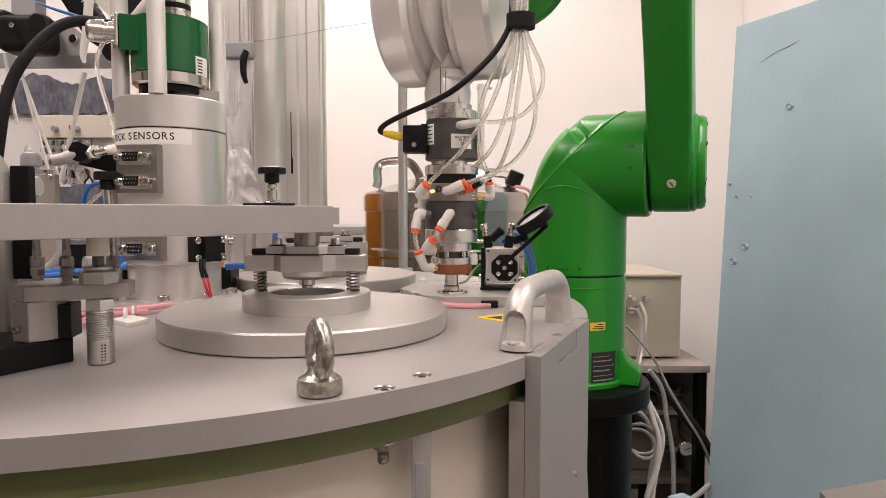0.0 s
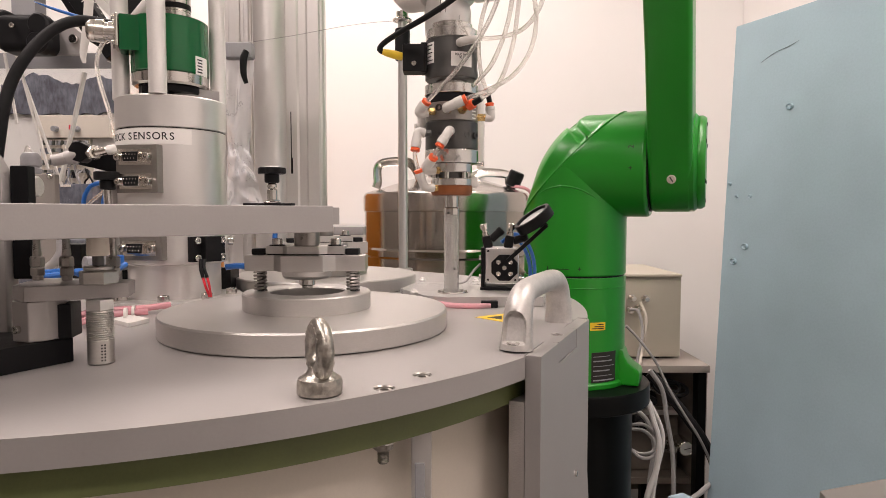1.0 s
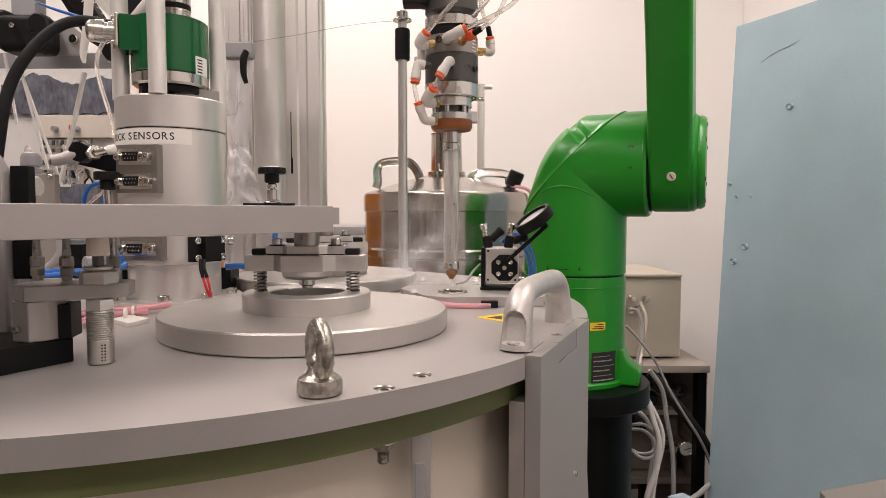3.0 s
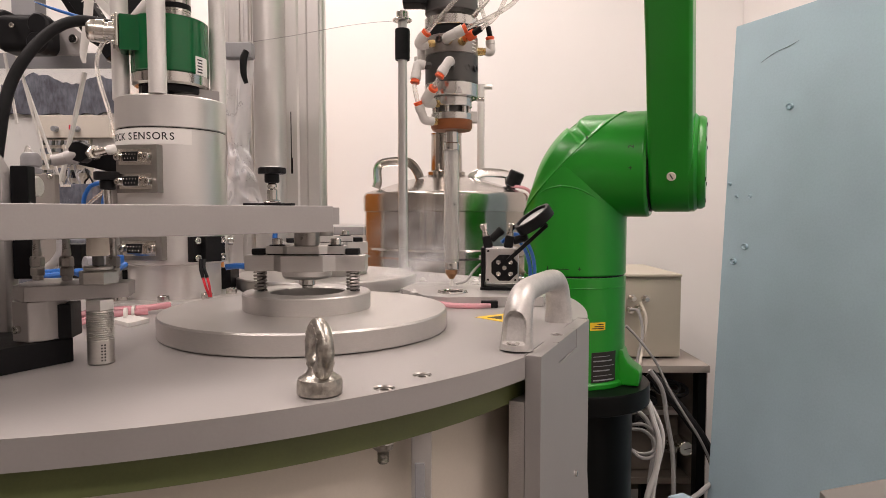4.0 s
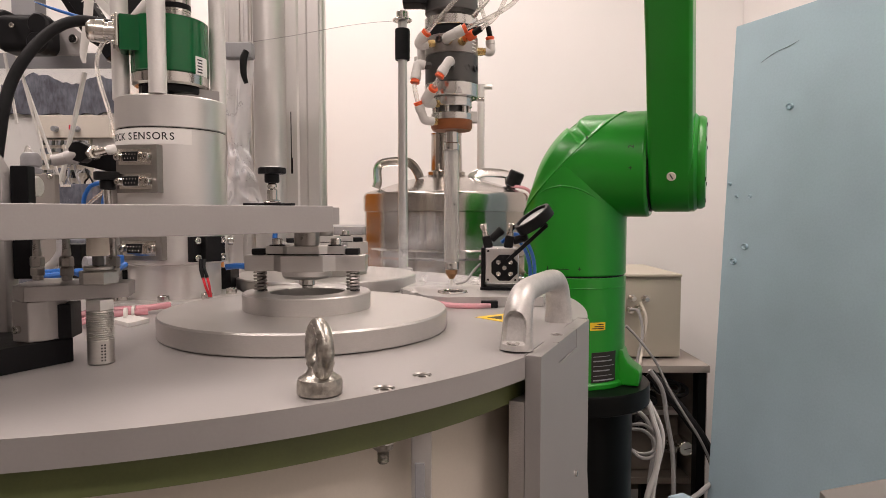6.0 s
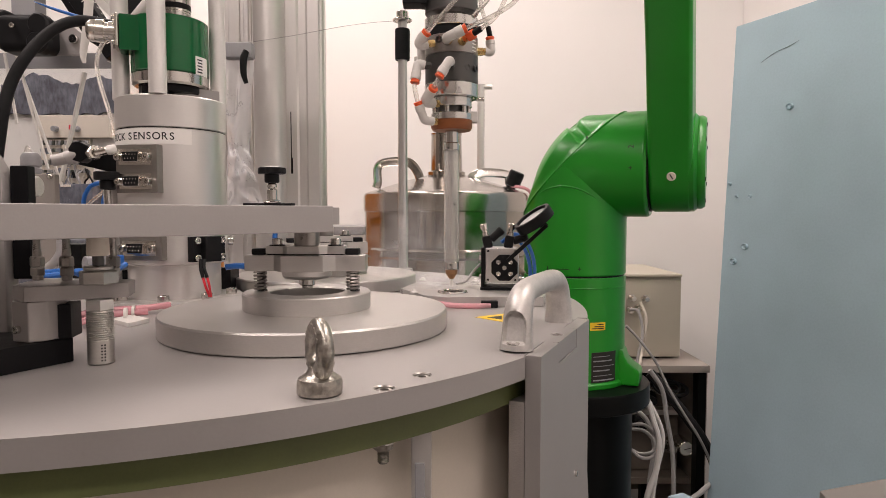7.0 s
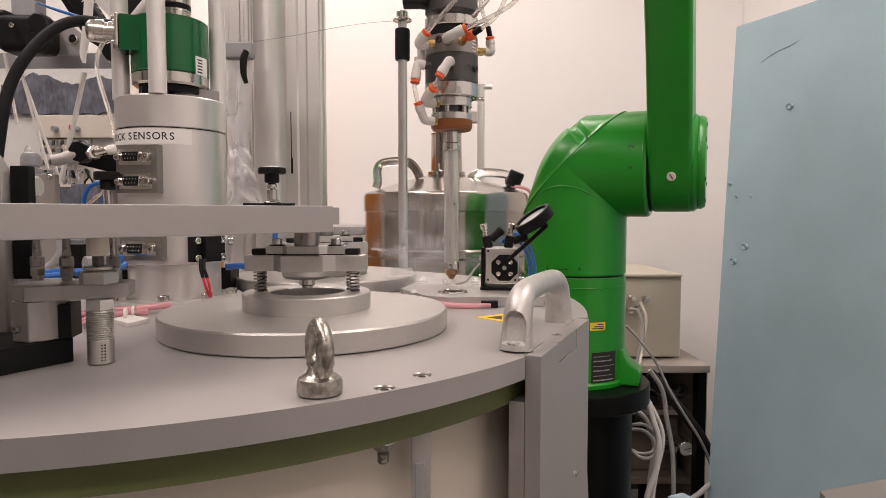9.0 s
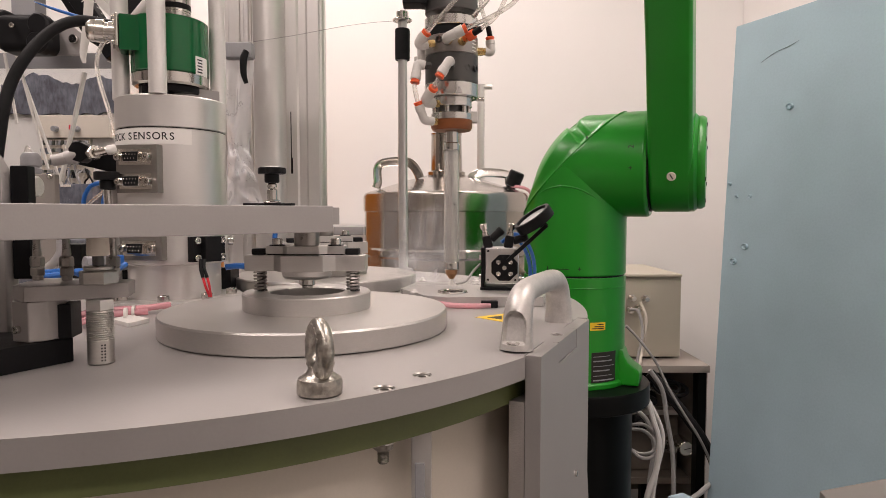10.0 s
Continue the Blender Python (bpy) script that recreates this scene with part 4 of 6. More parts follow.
arm_a, arm_b = Vector((0.0085, -0.019, 0.033)), Vector((0.0435, -0.019, 0.0655))
part("mirror_arm", box(0.0078, 0.004, (arm_b - arm_a).length + 0.006, along(arm_a, arm_b) @ pose(0, 0, (arm_b - arm_a).length / 2), 0.0005), BLACK_ANO, mount)
part("arm_block", box(0.010, 0.006, 0.008, pose(0.0405, -0.018, 0.0685, 0, 47, 0), 0.0006), BLACK_ANO, mount)
mdir = Vector((-0.56, -0.2, 0.80)).normalized()
mm = Matrix.Translation((0.0322, -0.016, 0.0735)) @ mdir.to_track_quat("Z", "Y").to_matrix().to_4x4()
part("mirror_ring", lathe([(0.0165, -0.0065), (0.0205, -0.006), (0.0208, -0.0055), (0.0208, 0.004), (0.0203, 0.0046), (0.0172, 0.0046), (0.0168, 0.0035)], mm, 56, True), BLACK_ANO, mount, "round black mirror holder")
part("mirror", cyl(0.0168, -0.005, 0.0018, mm, 0.0002, 48), MIRROR, mount, "round mirror glass, its reflection put in as pale grey")
for fx, ft in ((-0.014, -14), (0.006, 10)):
    fit = part("air_fitting", box(0.0095, 0.0095, 0.013, pose(0, 0, 0.006), 0.0014), BLACK, mount, "black push-in air fitting", pose(fx, -0.004, 0.0436, 0, ft, 0))
    part("barb", lathe([(0.0034, 0.0125), (0.0034, 0.016), (0.0026, 0.0165), (0.0026, 0.019), (0.0040, 0.0195), (0.0040, 0.0245), (0.003, 0.0255)], I4, 18), CHROME, fit)
    part("elbow", join(cyl(0.0042, 0, 0.0135, pose(0.004, 0, 0.0075, 0, 62, 0), 0.0008, 20), cyl(0.0048, 0.010, 0.016, pose(0.004, 0, 0.0075, 0, 62, 0), 0.001, 20)), BLACK, fit)
MI = mount.matrix_world.inverted()
for k in range(2):
    pth = [Vector((0.0663, 0.668, 1.0616)), Vector((0.0756, 0.672, 1.0669)), Vector((0.0859, 0.682, 1.0629)), Vector((0.095, 0.69, 1.0508)), Vector((0.1009, 0.7, 1.0346)), Vector((0.1031, 0.71, 1.0165)), Vector((0.1027, 0.715, 1.0031))]
    part("air_tube", sweep([p + Vector((-0.0045 * k, 0.002 * k, -0.003 * k)) for p in pth], 0.0021, MI, 10), BLUE, mount, "blue air tube")
part("signal_cable", sweep([(0.0395, 0.668, 1.0353), (0.0319, 0.66, 1.0288), (0.0239, 0.65, 1.0198), (0.0139, 0.645, 1.0169)], 0.0013, MI, 8), GREYTUBE, mount)

solid("strip_light_cable", sweep([(-0.0129, 0.6, 1.0035), (-0.0021, 0.592, 1.0042), (0.0111, 0.589, 1.003), (0.0297, 0.59, 1.0023), (0.0447, 0.592, 1.0026)], 0.0026, I4, 12), PINK, "pink sleeved cable lying on the vessel top", "cable")
solid("cable_end", box(0.016, 0.007, 0.0065, pose(0.0438, 0.594, 1.0035), 0.0008), BLACK, "black plug at the end of the pink cable", "plug")
warning = solid("warning_sticker", prism([(0.0272, 0.5398), (0.0505, 0.5146), (0.0547, 0.558)], 0.00025, pose(0, 0, 1.0001)), YELLOW, "yellow triangular warning sticker on the top plate", "sticker")
tri = part("bar", prism([(0.0377, 0.5369), (0.0493, 0.5269), (0.0511, 0.5457)], 0.0001, pose(0, 0, 1.0004)), INK, warning)
tri.matrix_local = warning.matrix_world.inverted()

pink = thing("pink_cable", pose(0, 0, 1.0), "pink sleeved cable tied down on the vessel top", "cable")
PK = pink.matrix_world.inverted()
part("sleeve", sweep([(-0.2921, 0.4477, 1.006), (-0.293, 0.4828, 1.006), (-0.2971, 0.5208, 1.006), (-0.2847, 0.5421, 1.006), (-0.265, 0.5518, 1.006), (-0.249, 0.5722, 1.006)], 0.0029, PK, 12), PINK, pink)
part("sleeve", sweep([(-0.2719, 0.4223, 1.005), (-0.2777, 0.4643, 1.005), (-0.2817, 0.5016, 1.005), (-0.2745, 0.527, 1.005), (-0.2531, 0.5391, 1.005)], 0.0028, PK, 12), PINK, pink)
for a, c in (((-0.2633, 0.5208, 1.006), 0), ((-0.2626, 0.5328, 1.006), 0), ((-0.2814, 0.4778, 1.006), 0)):
    part("tie", pipe(0.0052, 0.0044, -0.0012, 0.0012, PK @ Matrix.Translation(a) @ pose(0, 0, 0, 0, 90, 20)), WHITE_PL, pink, "white cable tie")
part("tie_base", prism([(-0.271, 0.5119), (-0.2462, 0.4916), (-0.2409, 0.5146), (-0.2653, 0.534)], 0.0035, I4, 0.0004), WHITE_PL, pink, "white adhesive cable tie mount")

# ---------------------------------------------------------------- tall rod, posts and plastic bag
pole = thing("tall_rod", pose(-0.0586, 0.93, 1.0), "slim aluminium rod with a black foam grip", "rod")
part("rod", cyl(0.0067, 0.0, 0.365, I4, 0.0004, 32), ALU, pole)
part("grip", lathe([(0.0102, 0.31), (0.0108, 0.313), (0.0108, 0.351), (0.0102, 0.354)], I4, 32), RUBBER, pole, "black foam grip")
part("disc", join(cyl(0.014, 0.3655, 0.368, I4, 0.0006, 40), cyl(0.0088, 0.368, 0.379, I4, 0.001, 24)), STEEL, pole)
part("base", cyl(0.014, 0, 0.008, I4, 0.0006, 32), ALU, pole)

def extrusion(w, d, ribs):
    """Outline of a profile with shallow grooves on all four faces."""
    def side(n):
        out = []
        for k in range(ribs):
            c = -0.5 + (k + 0.5) / ribs
            g = 0.10 / ribs
            out += [(c - g * 1.6, 0), (c - g, -0.045), (c + g, -0.045), (c + g * 1.6, 0)]
        return out
    pts = []
    for x, e in side(0):
        pts.append((x * w, -d / 2 - e * w))
    for x, e in side(0):
        pts.append((w / 2 + e * w, x * d))
    for x, e in reversed(side(0)):
        pts.append((x * w, d / 2 + e * w))
    for x, e in reversed(side(0)):
        pts.append((-w / 2 - e * w, x * d))
    corner = 0.04 * w
    n = len(pts) // 4
    full = []
    cs = [(-w / 2, -d / 2), (w / 2, -d / 2), (w / 2, d / 2), (-w / 2, d / 2)]
    for i, c in enumerate(cs):
        sx, sy = (1 if c[0] < 0 else -1), (1 if c[1] < 0 else -1)
        a, b2 = (c[0], c[1] + sy * corner), (c[0] + sx * corner, c[1])
        full += [a, b2] if i in (0, 2) else [b2, a]
        full += pts[i * n:(i + 1) * n]
    return full

POSTMAT = mat("satin_profile_aluminium", (0.66, 0.64, 0.62), 0.38, 0.72, 0.04, 20, 0.05, (14, 14, 1), 120)
def post(name, x, y, h, label_):
    p = thing(name, pose(x, y, 1.0), label_, "post", "upright posts")
    return p

p1 = post("profile_post", -0.2052, 0.96, 1, "grooved aluminium profile post standing on the vessel top")
part("profile", prism(extrusion(0.052, 0.052, 1), 0.62, I4), POSTMAT, p1)
part("slot_strip", join(boxat(-0.0177, -0.0163, -0.0264, -0.0255, 0.17, 0.237), boxat(-0.0177, -0.0147, -0.0264, -0.0255, 0.147, 0.1702)), BLACK, p1, "dark slot")
p2 = post("round_post", -0.2514, 0.93, 1, "round satin aluminium post standing on the vessel top")
part("tube", pipe(0.0225, 0.019, 0, 0.62, I4, 0.0008, 64), POSTMAT, p2)
p3 = post("profile_post", -0.3171, 1.0, 1, "grooved aluminium profile post behind a plastic bag")
part("profile", prism(extrusion(0.046, 0.046, 2), 0.62, I4), POSTMAT, p3)
p4 = post("round_post", -0.2438, 1.0, 1, "slim aluminium post between two thicker posts")
part("tube", pipe(0.0095, 0.007, 0, 0.62, I4, 0.0008, 40), POSTMAT, p4)

bag = thing("plastic_bag", pose(0, 0, 0), "crumpled clear plastic bag hanging from a post", "bag")
def sheet_bm(corners, nu, nv, amp, seed, thick=0.0006):
    """Crumpled sheet between four corners: bottom left, bottom right, top right, top left."""
    a, b2, c, d = [Vector(q) for q in corners]
    nrm = (b2 - a).cross(d - a).normalized()
    bm = bmesh.new()
    g = []
    for j in range(nv + 1):
        row = []
        for i in range(nu + 1):
            u, v = i / nu, j / nv
            p = (a * (1 - u) + b2 * u) * (1 - v) + (d * (1 - u) + c * u) * v
            w = noise.noise(Vector((u * 3 + seed, v * 4.5, 0.3))) + 0.35 * noise.noise(Vector((u * 6 + seed, v * 8, 1.7)))
            row.append(bm.verts.new(p + nrm * amp * w))
        g.append(row)
    for j in range(nv):
        for i in range(nu):
            bm.faces.new((g[j][i], g[j][i + 1], g[j + 1][i + 1], g[j + 1][i]))
    bmesh.ops.recalc_face_normals(bm, faces=bm.faces[:])
    if thick:
        bmesh.ops.solidify(bm, geom=bm.faces[:], thickness=thick)
    return bm

part("film", sheet_bm(((-0.2928, 0.86, 1.0934), (-0.2667, 0.86, 1.0934), (-0.2551, 0.87, 1.3176), (-0.2948, 0.87, 1.3176)), 18, 60, 0.010, 3.0, 0.0), BAG, bag)
part("tail", sheet_bm(((-0.2875, 0.84, 1.0933), (-0.2407, 0.86, 1.0934), (-0.2591, 0.85, 1.176), (-0.2861, 0.85, 1.185)), 22, 30, 0.016, 9.0, 0.0), BAG, bag)
part("clip", sweep([(-0.2599, 0.85, 1.3035), (-0.2632, 0.848, 1.292), (-0.2635, 0.848, 1.2736), (-0.2606, 0.85, 1.2608)], [0.004, 0.0055, 0.0045, 0.003], I4, 10, 6, True, 0.5), BLACK, bag, "black hook")
part("top_bracket", join(boxat(-0.2924, -0.2538, 0.853, 0.87, 1.2949, 1.3164, 0.003)), GREYBACK, bag, "folded grey top edge")
solid("thin_wire", sweep([(-0.2654, 0.9, 1.3285), (-0.2108, 0.91, 1.3398), (-0.1484, 0.92, 1.3544), (-0.101, 0.93, 1.3637), (-0.0636, 0.93, 1.3661)], 0.0004, I4, 6), GREYTUBE, "thin grey wire strung from a post to the rod", "wire")

# ---------------------------------------------------------------- steel liquid nitrogen flask behind the vessel
FL = (0.0087, 1.62)
flask = thing("nitrogen_flask", pose(FL[0], FL[1], -0.016), "tall polished stainless steel nitrogen flask with carrying handles", "flask")
RFL = 0.207
part("shell", lathe([(RFL, 0.036), (RFL + 0.001, 0.046), (RFL + 0.001, 0.998), (RFL + 0.005, 1.003), (RFL + 0.005, 1.017), (RFL + 0.001, 1.022), (RFL, 1.108)], I4, 128), STEEL_SHEET, flask, "mirror-like stainless shell")
part("shoulder", lathe([(RFL + 0.002, 1.1085), (RFL + 0.003, 1.112), (RFL + 0.003, 1.146), (RFL - 0.001, 1.1535), (RFL - 0.012, 1.158), (0.16, 1.168), (0.10, 1.187), (0.05, 1.200)], I4, 128), STEEL_TOP, flask)
part("neck", lathe([(0.048, 1.199), (0.048, 1.208), (0.04, 1.212), (0.038, 1.30), (0.04, 1.305)], I4, 64), STEEL_SHEET, flask)
part("foot", pipe(0.19, 0.16, 0.016, 0.036), PEDESTAL, flask)
for a, hk_ in ((188, 1.0), (20, 0.45)):
    c, s = math.cos(radians(a)), math.sin(radians(a))
    pts = [(0.172, 1.165), (0.168, 1.18), (0.168, 1.212), (0.152, 1.226), (0.105, 1.230), (0.085, 1.222), (0.072, 1.205), (0.066, 1.19)]
    part("handle", sweep([(r * c, r * s - 0.06, 1.165 + (z - 1.165) * hk_ + (0.012 if hk_ < 1 else 0)) for r, z in pts], 0.013, I4, 12, 6, True, 0.22), STEEL, flask, "bent steel strap handle")
valve = part("valve", lathe([(0.011, 0), (0.013, 0.004), (0.013, 0.014), (0.010, 0.017), (0.018, 0.02), (0.019, 0.024), (0.019, 0.052), (0.017, 0.056)], I4, 32), BLACK, flask, "black ribbed relief valve", pose(0.155, -0.04, 1.155, 10, 22, 0))
part("collar", cyl(0.0145, 0.0, 0.013, I4, 0.001, 24), CHROME, valve)
part("red_hose", sweep([(0.16, -0.05, 1.17), (0.18, -0.07, 1.168), (0.2, -0.07, 1.16), (0.215, -0.05, 1.14)], 0.004, I4, 10), PINK, flask, "red hose")
flexi = thing("flexible_hose", pose(0.1038, 1.75, 0), "braided metal transfer hose behind the flask", "hose")
part("hose", lathe([(0.0095 + 0.0009 * (i % 2), 0.9 + i * 0.007) for i in range(78)], I4, 24), POSTMAT, flexi)
part("cross_pin", rod((-0.012, 0, 1.432), (0.03, 0, 1.432), 0.007), POSTMAT, flexi)
part("lower_pipe", cyl(0.009, 0.0, 0.9), POSTMAT, flexi)

# ---------------------------------------------------------------- robot pedestal and markings
pedestal = thing("robot_pedestal", pose(RB[0], RB[1], 0), "black steel pedestal under the robot", "pedestal")
part("flange", lathe([(0.112, RB[2] - 0.036), (0.139, RB[2] - 0.036), (0.141, RB[2] - 0.034), (0.141, RB[2] - 0.004), (0.139, RB[2] - 0.0005), (0.1, RB[2] - 0.0003)], I4, 96), PEDESTAL, pedestal)
part("column", cyl(0.110, 0.02, RB[2] - 0.036, I4, 0.002, 96), PEDESTAL, pedestal)
part("foot", cyl(0.17, 0, 0.02, I4, 0.002, 64), PEDESTAL, pedestal)

DARKPLATE = mat("dark_rating_plate", (0.02, 0.017, 0.014), 0.4, 0.1, 0.2, 80)
rp = part("rating_plate", arc_plate(RC + 0.0001, 31, 63, 0.788 - RB[2], 0.8423 - RB[2], 0.0006), DARKPLATE, robot, "black rating plate with printed lines")
for i in range(6):
    z = 0.791 - RB[2] + i * 0.0086
    part("print_bar", arc_plate(RC + 0.0008, 33, 60 - 3 * (i % 3), z, z + (0.0012 if i % 2 else 0.0022), 0.0001), GREYBACK, rp)
ys = part("caution_sticker", arc_plate(RC + 0.0001, 29, 47, 0.8817 - RB[2], 0.8959 - RB[2], 0.0003), YELLOW, robot, "small yellow caution sticker")
for i in range(3):
    z = 0.8843 - RB[2] + i * 0.0036
    part("print_bar", arc_plate(RC + 0.0005, 31 + 3 * i, 45, z, z + 0.0016, 0.0001), INK, ys)
part("seam_ring", lathe([(RC + 0.0003, Z2 - 0.222), (RC + 0.0009, Z2 - 0.2212), (RC + 0.0009, Z2 - 0.2205), (RC + 0.0003, Z2 - 0.2197)], I4, 72, True), GREEN, robot)
for ch, a, z in (("1", -18, Z2 - 0.187), ("+", 17, Z2 - 0.187)):
    same("axis_mark", text_mesh(ch, 0.013, DARKPLATE), robot, pose((RC + 0.0004) * math.sin(radians(a)), -(RC + 0.0004) * math.cos(radians(a)), z, 90, 0, a))
for ch, z in (("2", 0.024), ("+", -0.012)):
    same("axis_mark", text_mesh(ch, 0.013, DARKPLATE), robot, pose(0.112, -0.0947 * math.cos(z / 0.0945), Z2 + 0.0945 * math.sin(z / 0.0945), 90 - math.degrees(z / 0.0945), 0, 0) @ pose(0, 0, 0.0004, 0, 0, 90))
part("axis_mark", box(0.022, 0.0006, 0.0012, pose(-0.001, -RC - 0.0003, Z2 - 0.187)), DARKPLATE, robot)
# moulded ridge of the padded column skin
ridge = [(math.radians(-128 + 9 * i), Z2 - 0.041 - 0.000016 * (-128 + 9 * i + 93) ** 2) for i in range(10)]
part("skin_ridge", sweep([(0.0938 * math.cos(a), 0.0938 * math.sin(a), z) for a, z in ridge], [0.0006, 0.0017, 0.0019, 0.0019, 0.0018, 0.0006], I4, 8), GREEN, robot, "moulded skin ridge")


# ---------------------------------------------------------------- pale blue foam board
board_dir = math.degrees(math.atan2(-0.17, 0.066))
board = thing("foam_board", pose(0.604, 1.45, 0.0, 0, 2.1, 0) @ pose(0, 0, 0, 0, 0, board_dir), "pale blue insulation foam board standing on edge", "foam board")
bd = boxat(0, 0.85, 0.0, 0.04, 0, 1.509, 0.003)
part("panel", bd, FOAM, board)
FOAM_SCUFF = mat("scuffed_foam", (0.24, 0.29, 0.32), 0.9, 0.0, 0.3, 120, 0.3)
FOAM_DENT = mat("dented_foam", (0.37, 0.49, 0.555), 0.8, 0.0, 0.08, 60, 0.4)
for u, v, r in ((0.155, 1.309, 0.011), (0.065, 1.017, 0.011), (0.035, 0.982, 0.011), (0.033, 1.127, 0.005), (0.07, 1.127, 0.005), (0.012, 1.155, 0.006), (0.29, 1.49, 0.006)):
    part("dent", lathe([(r, -0.0004), (r * 0.86, 0.0034), (r * 0.7, 0.0008), (r * 0.55, 0.0004), (r * 0.4, 0.0026), (0, 0.0022)], pose(u, 0.0, v, 90, 0, 0) @ Matrix.Diagonal((0.8, 0.62, 1, 1)), 20), FOAM_DENT, board, "dented spot")
part("scratch", sweep([(0.075, -0.0003, 1.413), (0.11, -0.0003, 1.427), (0.14, -0.0003, 1.432), (0.165, -0.0001, 1.439)], [0.0003, 0.0008, 0.0006, 0.0011, 0.0003], I4, 6), FOAM_SCUFF, board, "scuffed scratch")

solid("foam_offcut", box(0.045, 0.04, 0.482, pose(0.5112, 1.32, 0.241, 0, 0, 25), 0.004), FOAM, "pale blue foam offcut standing on the floor", "foam offcut")
cart = thing("equipment_cart", pose(0, 0, 0), "brown-grey steel equipment cart with a flat top", "cart")
part("top", prism([(0.5835, 0.9582), (0.7191, 1.0042), (1.02, 0.84), (1.02, 0.45), (0.47, 0.45)], 0.03, pose(0, 0, 0.63), 0.003), SHIELD, cart)
part("leg", boxat(0.55, 0.59, 0.50, 0.54, 0, 0.63, 0.002), SHIELD, cart)
part("leg", boxat(0.9, 0.94, 0.50, 0.54, 0, 0.63, 0.002), SHIELD, cart)
part("leg", boxat(0.9, 0.94, 0.74, 0.78, 0, 0.63, 0.002), SHIELD, cart)

# ---------------------------------------------------------------- bench with grey instrument box behind the robot
# Bench laminate darkened to grey-brown to carry the corner's shade.
BENCH_SHADED = mat("shaded_bench_laminate", (0.40, 0.355, 0.32), 0.45, 0.0, 0.06, 12, 0.03)
# Brown made darker still, painting the shade below the worktop.
UNDERBENCH_SHADE = mat("underbench_shade_brown", (0.17, 0.14, 0.115), 0.5, 0.0, 0.15, 20)
bench = thing("side_bench", pose(0, 0, 0), "white laboratory bench with steel legs", "bench")
BT = 0.6739
part("worktop", boxat(0.29, 0.728, 1.7, 2.25, BT - 0.020, BT, 0.002), BENCH_SHADED, bench)
for lx in (0.32, 0.712):
    for ly in (1.73, 2.2):
        part("leg", boxat(lx - 0.012, lx + 0.012, ly - 0.018, ly + 0.018, 0, BT - 0.0202, 0.002), PEDESTAL, bench)
part("end_panel", boxat(0.726, 0.742, 1.75, 2.21, 0.05, BT - 0.0205, 0.001), BENCH_SHADED, bench, "end panel with the corner's shade put into its grey-brown")
# Black side panel added to keep the space below the worktop dark.
part("shade_panel", boxat(0.30, 0.34, 1.72, 2.21, 0.05, BT - 0.03, 0.001), PEDESTAL, bench, "black panel added to keep the space under the bench dark")
part("shelf", boxat(0.345, 0.72, 1.8, 2.2, 0.30, 0.32, 0.002), UNDERBENCH_SHADE, bench)
# Back panel added to close the space; its brown carries the shade.
part("shade_backing", boxat(0.3, 0.74, 2.215, 2.23, 0.1, BT - 0.05, 0.002), UNDERBENCH_SHADE, bench, "back panel added under the bench, shade put into its brown")
inst = thing("instrument_box", pose(0, 0, BT), "beige steel instrument box with cable sockets", "instrument")
part("casing", boxat(0.34, 0.6743, 1.78, 2.1, 0.006, 0.909 - BT, 0.003), BEIGE, inst)
part("lid", boxat(0.335, 0.6729, 1.77, 2.11, 0.909 - BT, 0.909 - BT + 0.008, 0.002), BEIGE, inst)
for q in ((0.531, 1.775, 0.8503), (0.5677, 1.775, 0.8487), (0.5252, 1.775, 0.8166), (0.549, 1.775, 0.8214)):
    part("socket", join(cyl(0.010, 0, 0.012, Matrix.Translation((q[0], q[1], q[2] - BT)) @ pose(0, 0, 0, 90, 0, 0), 0.001, 24), cyl(0.0075, 0.012, 0.03, Matrix.Translation((q[0], q[1], q[2] - BT)) @ pose(0, 0, 0, 90, 0, 0), 0.001, 20)), CHROME, inst)
for fx in (0.36, 0.61):
    part("foot", cyl(0.012, 0, 0.006, pose(fx, 1.80, 0), 0.001, 20), BLACK, inst)
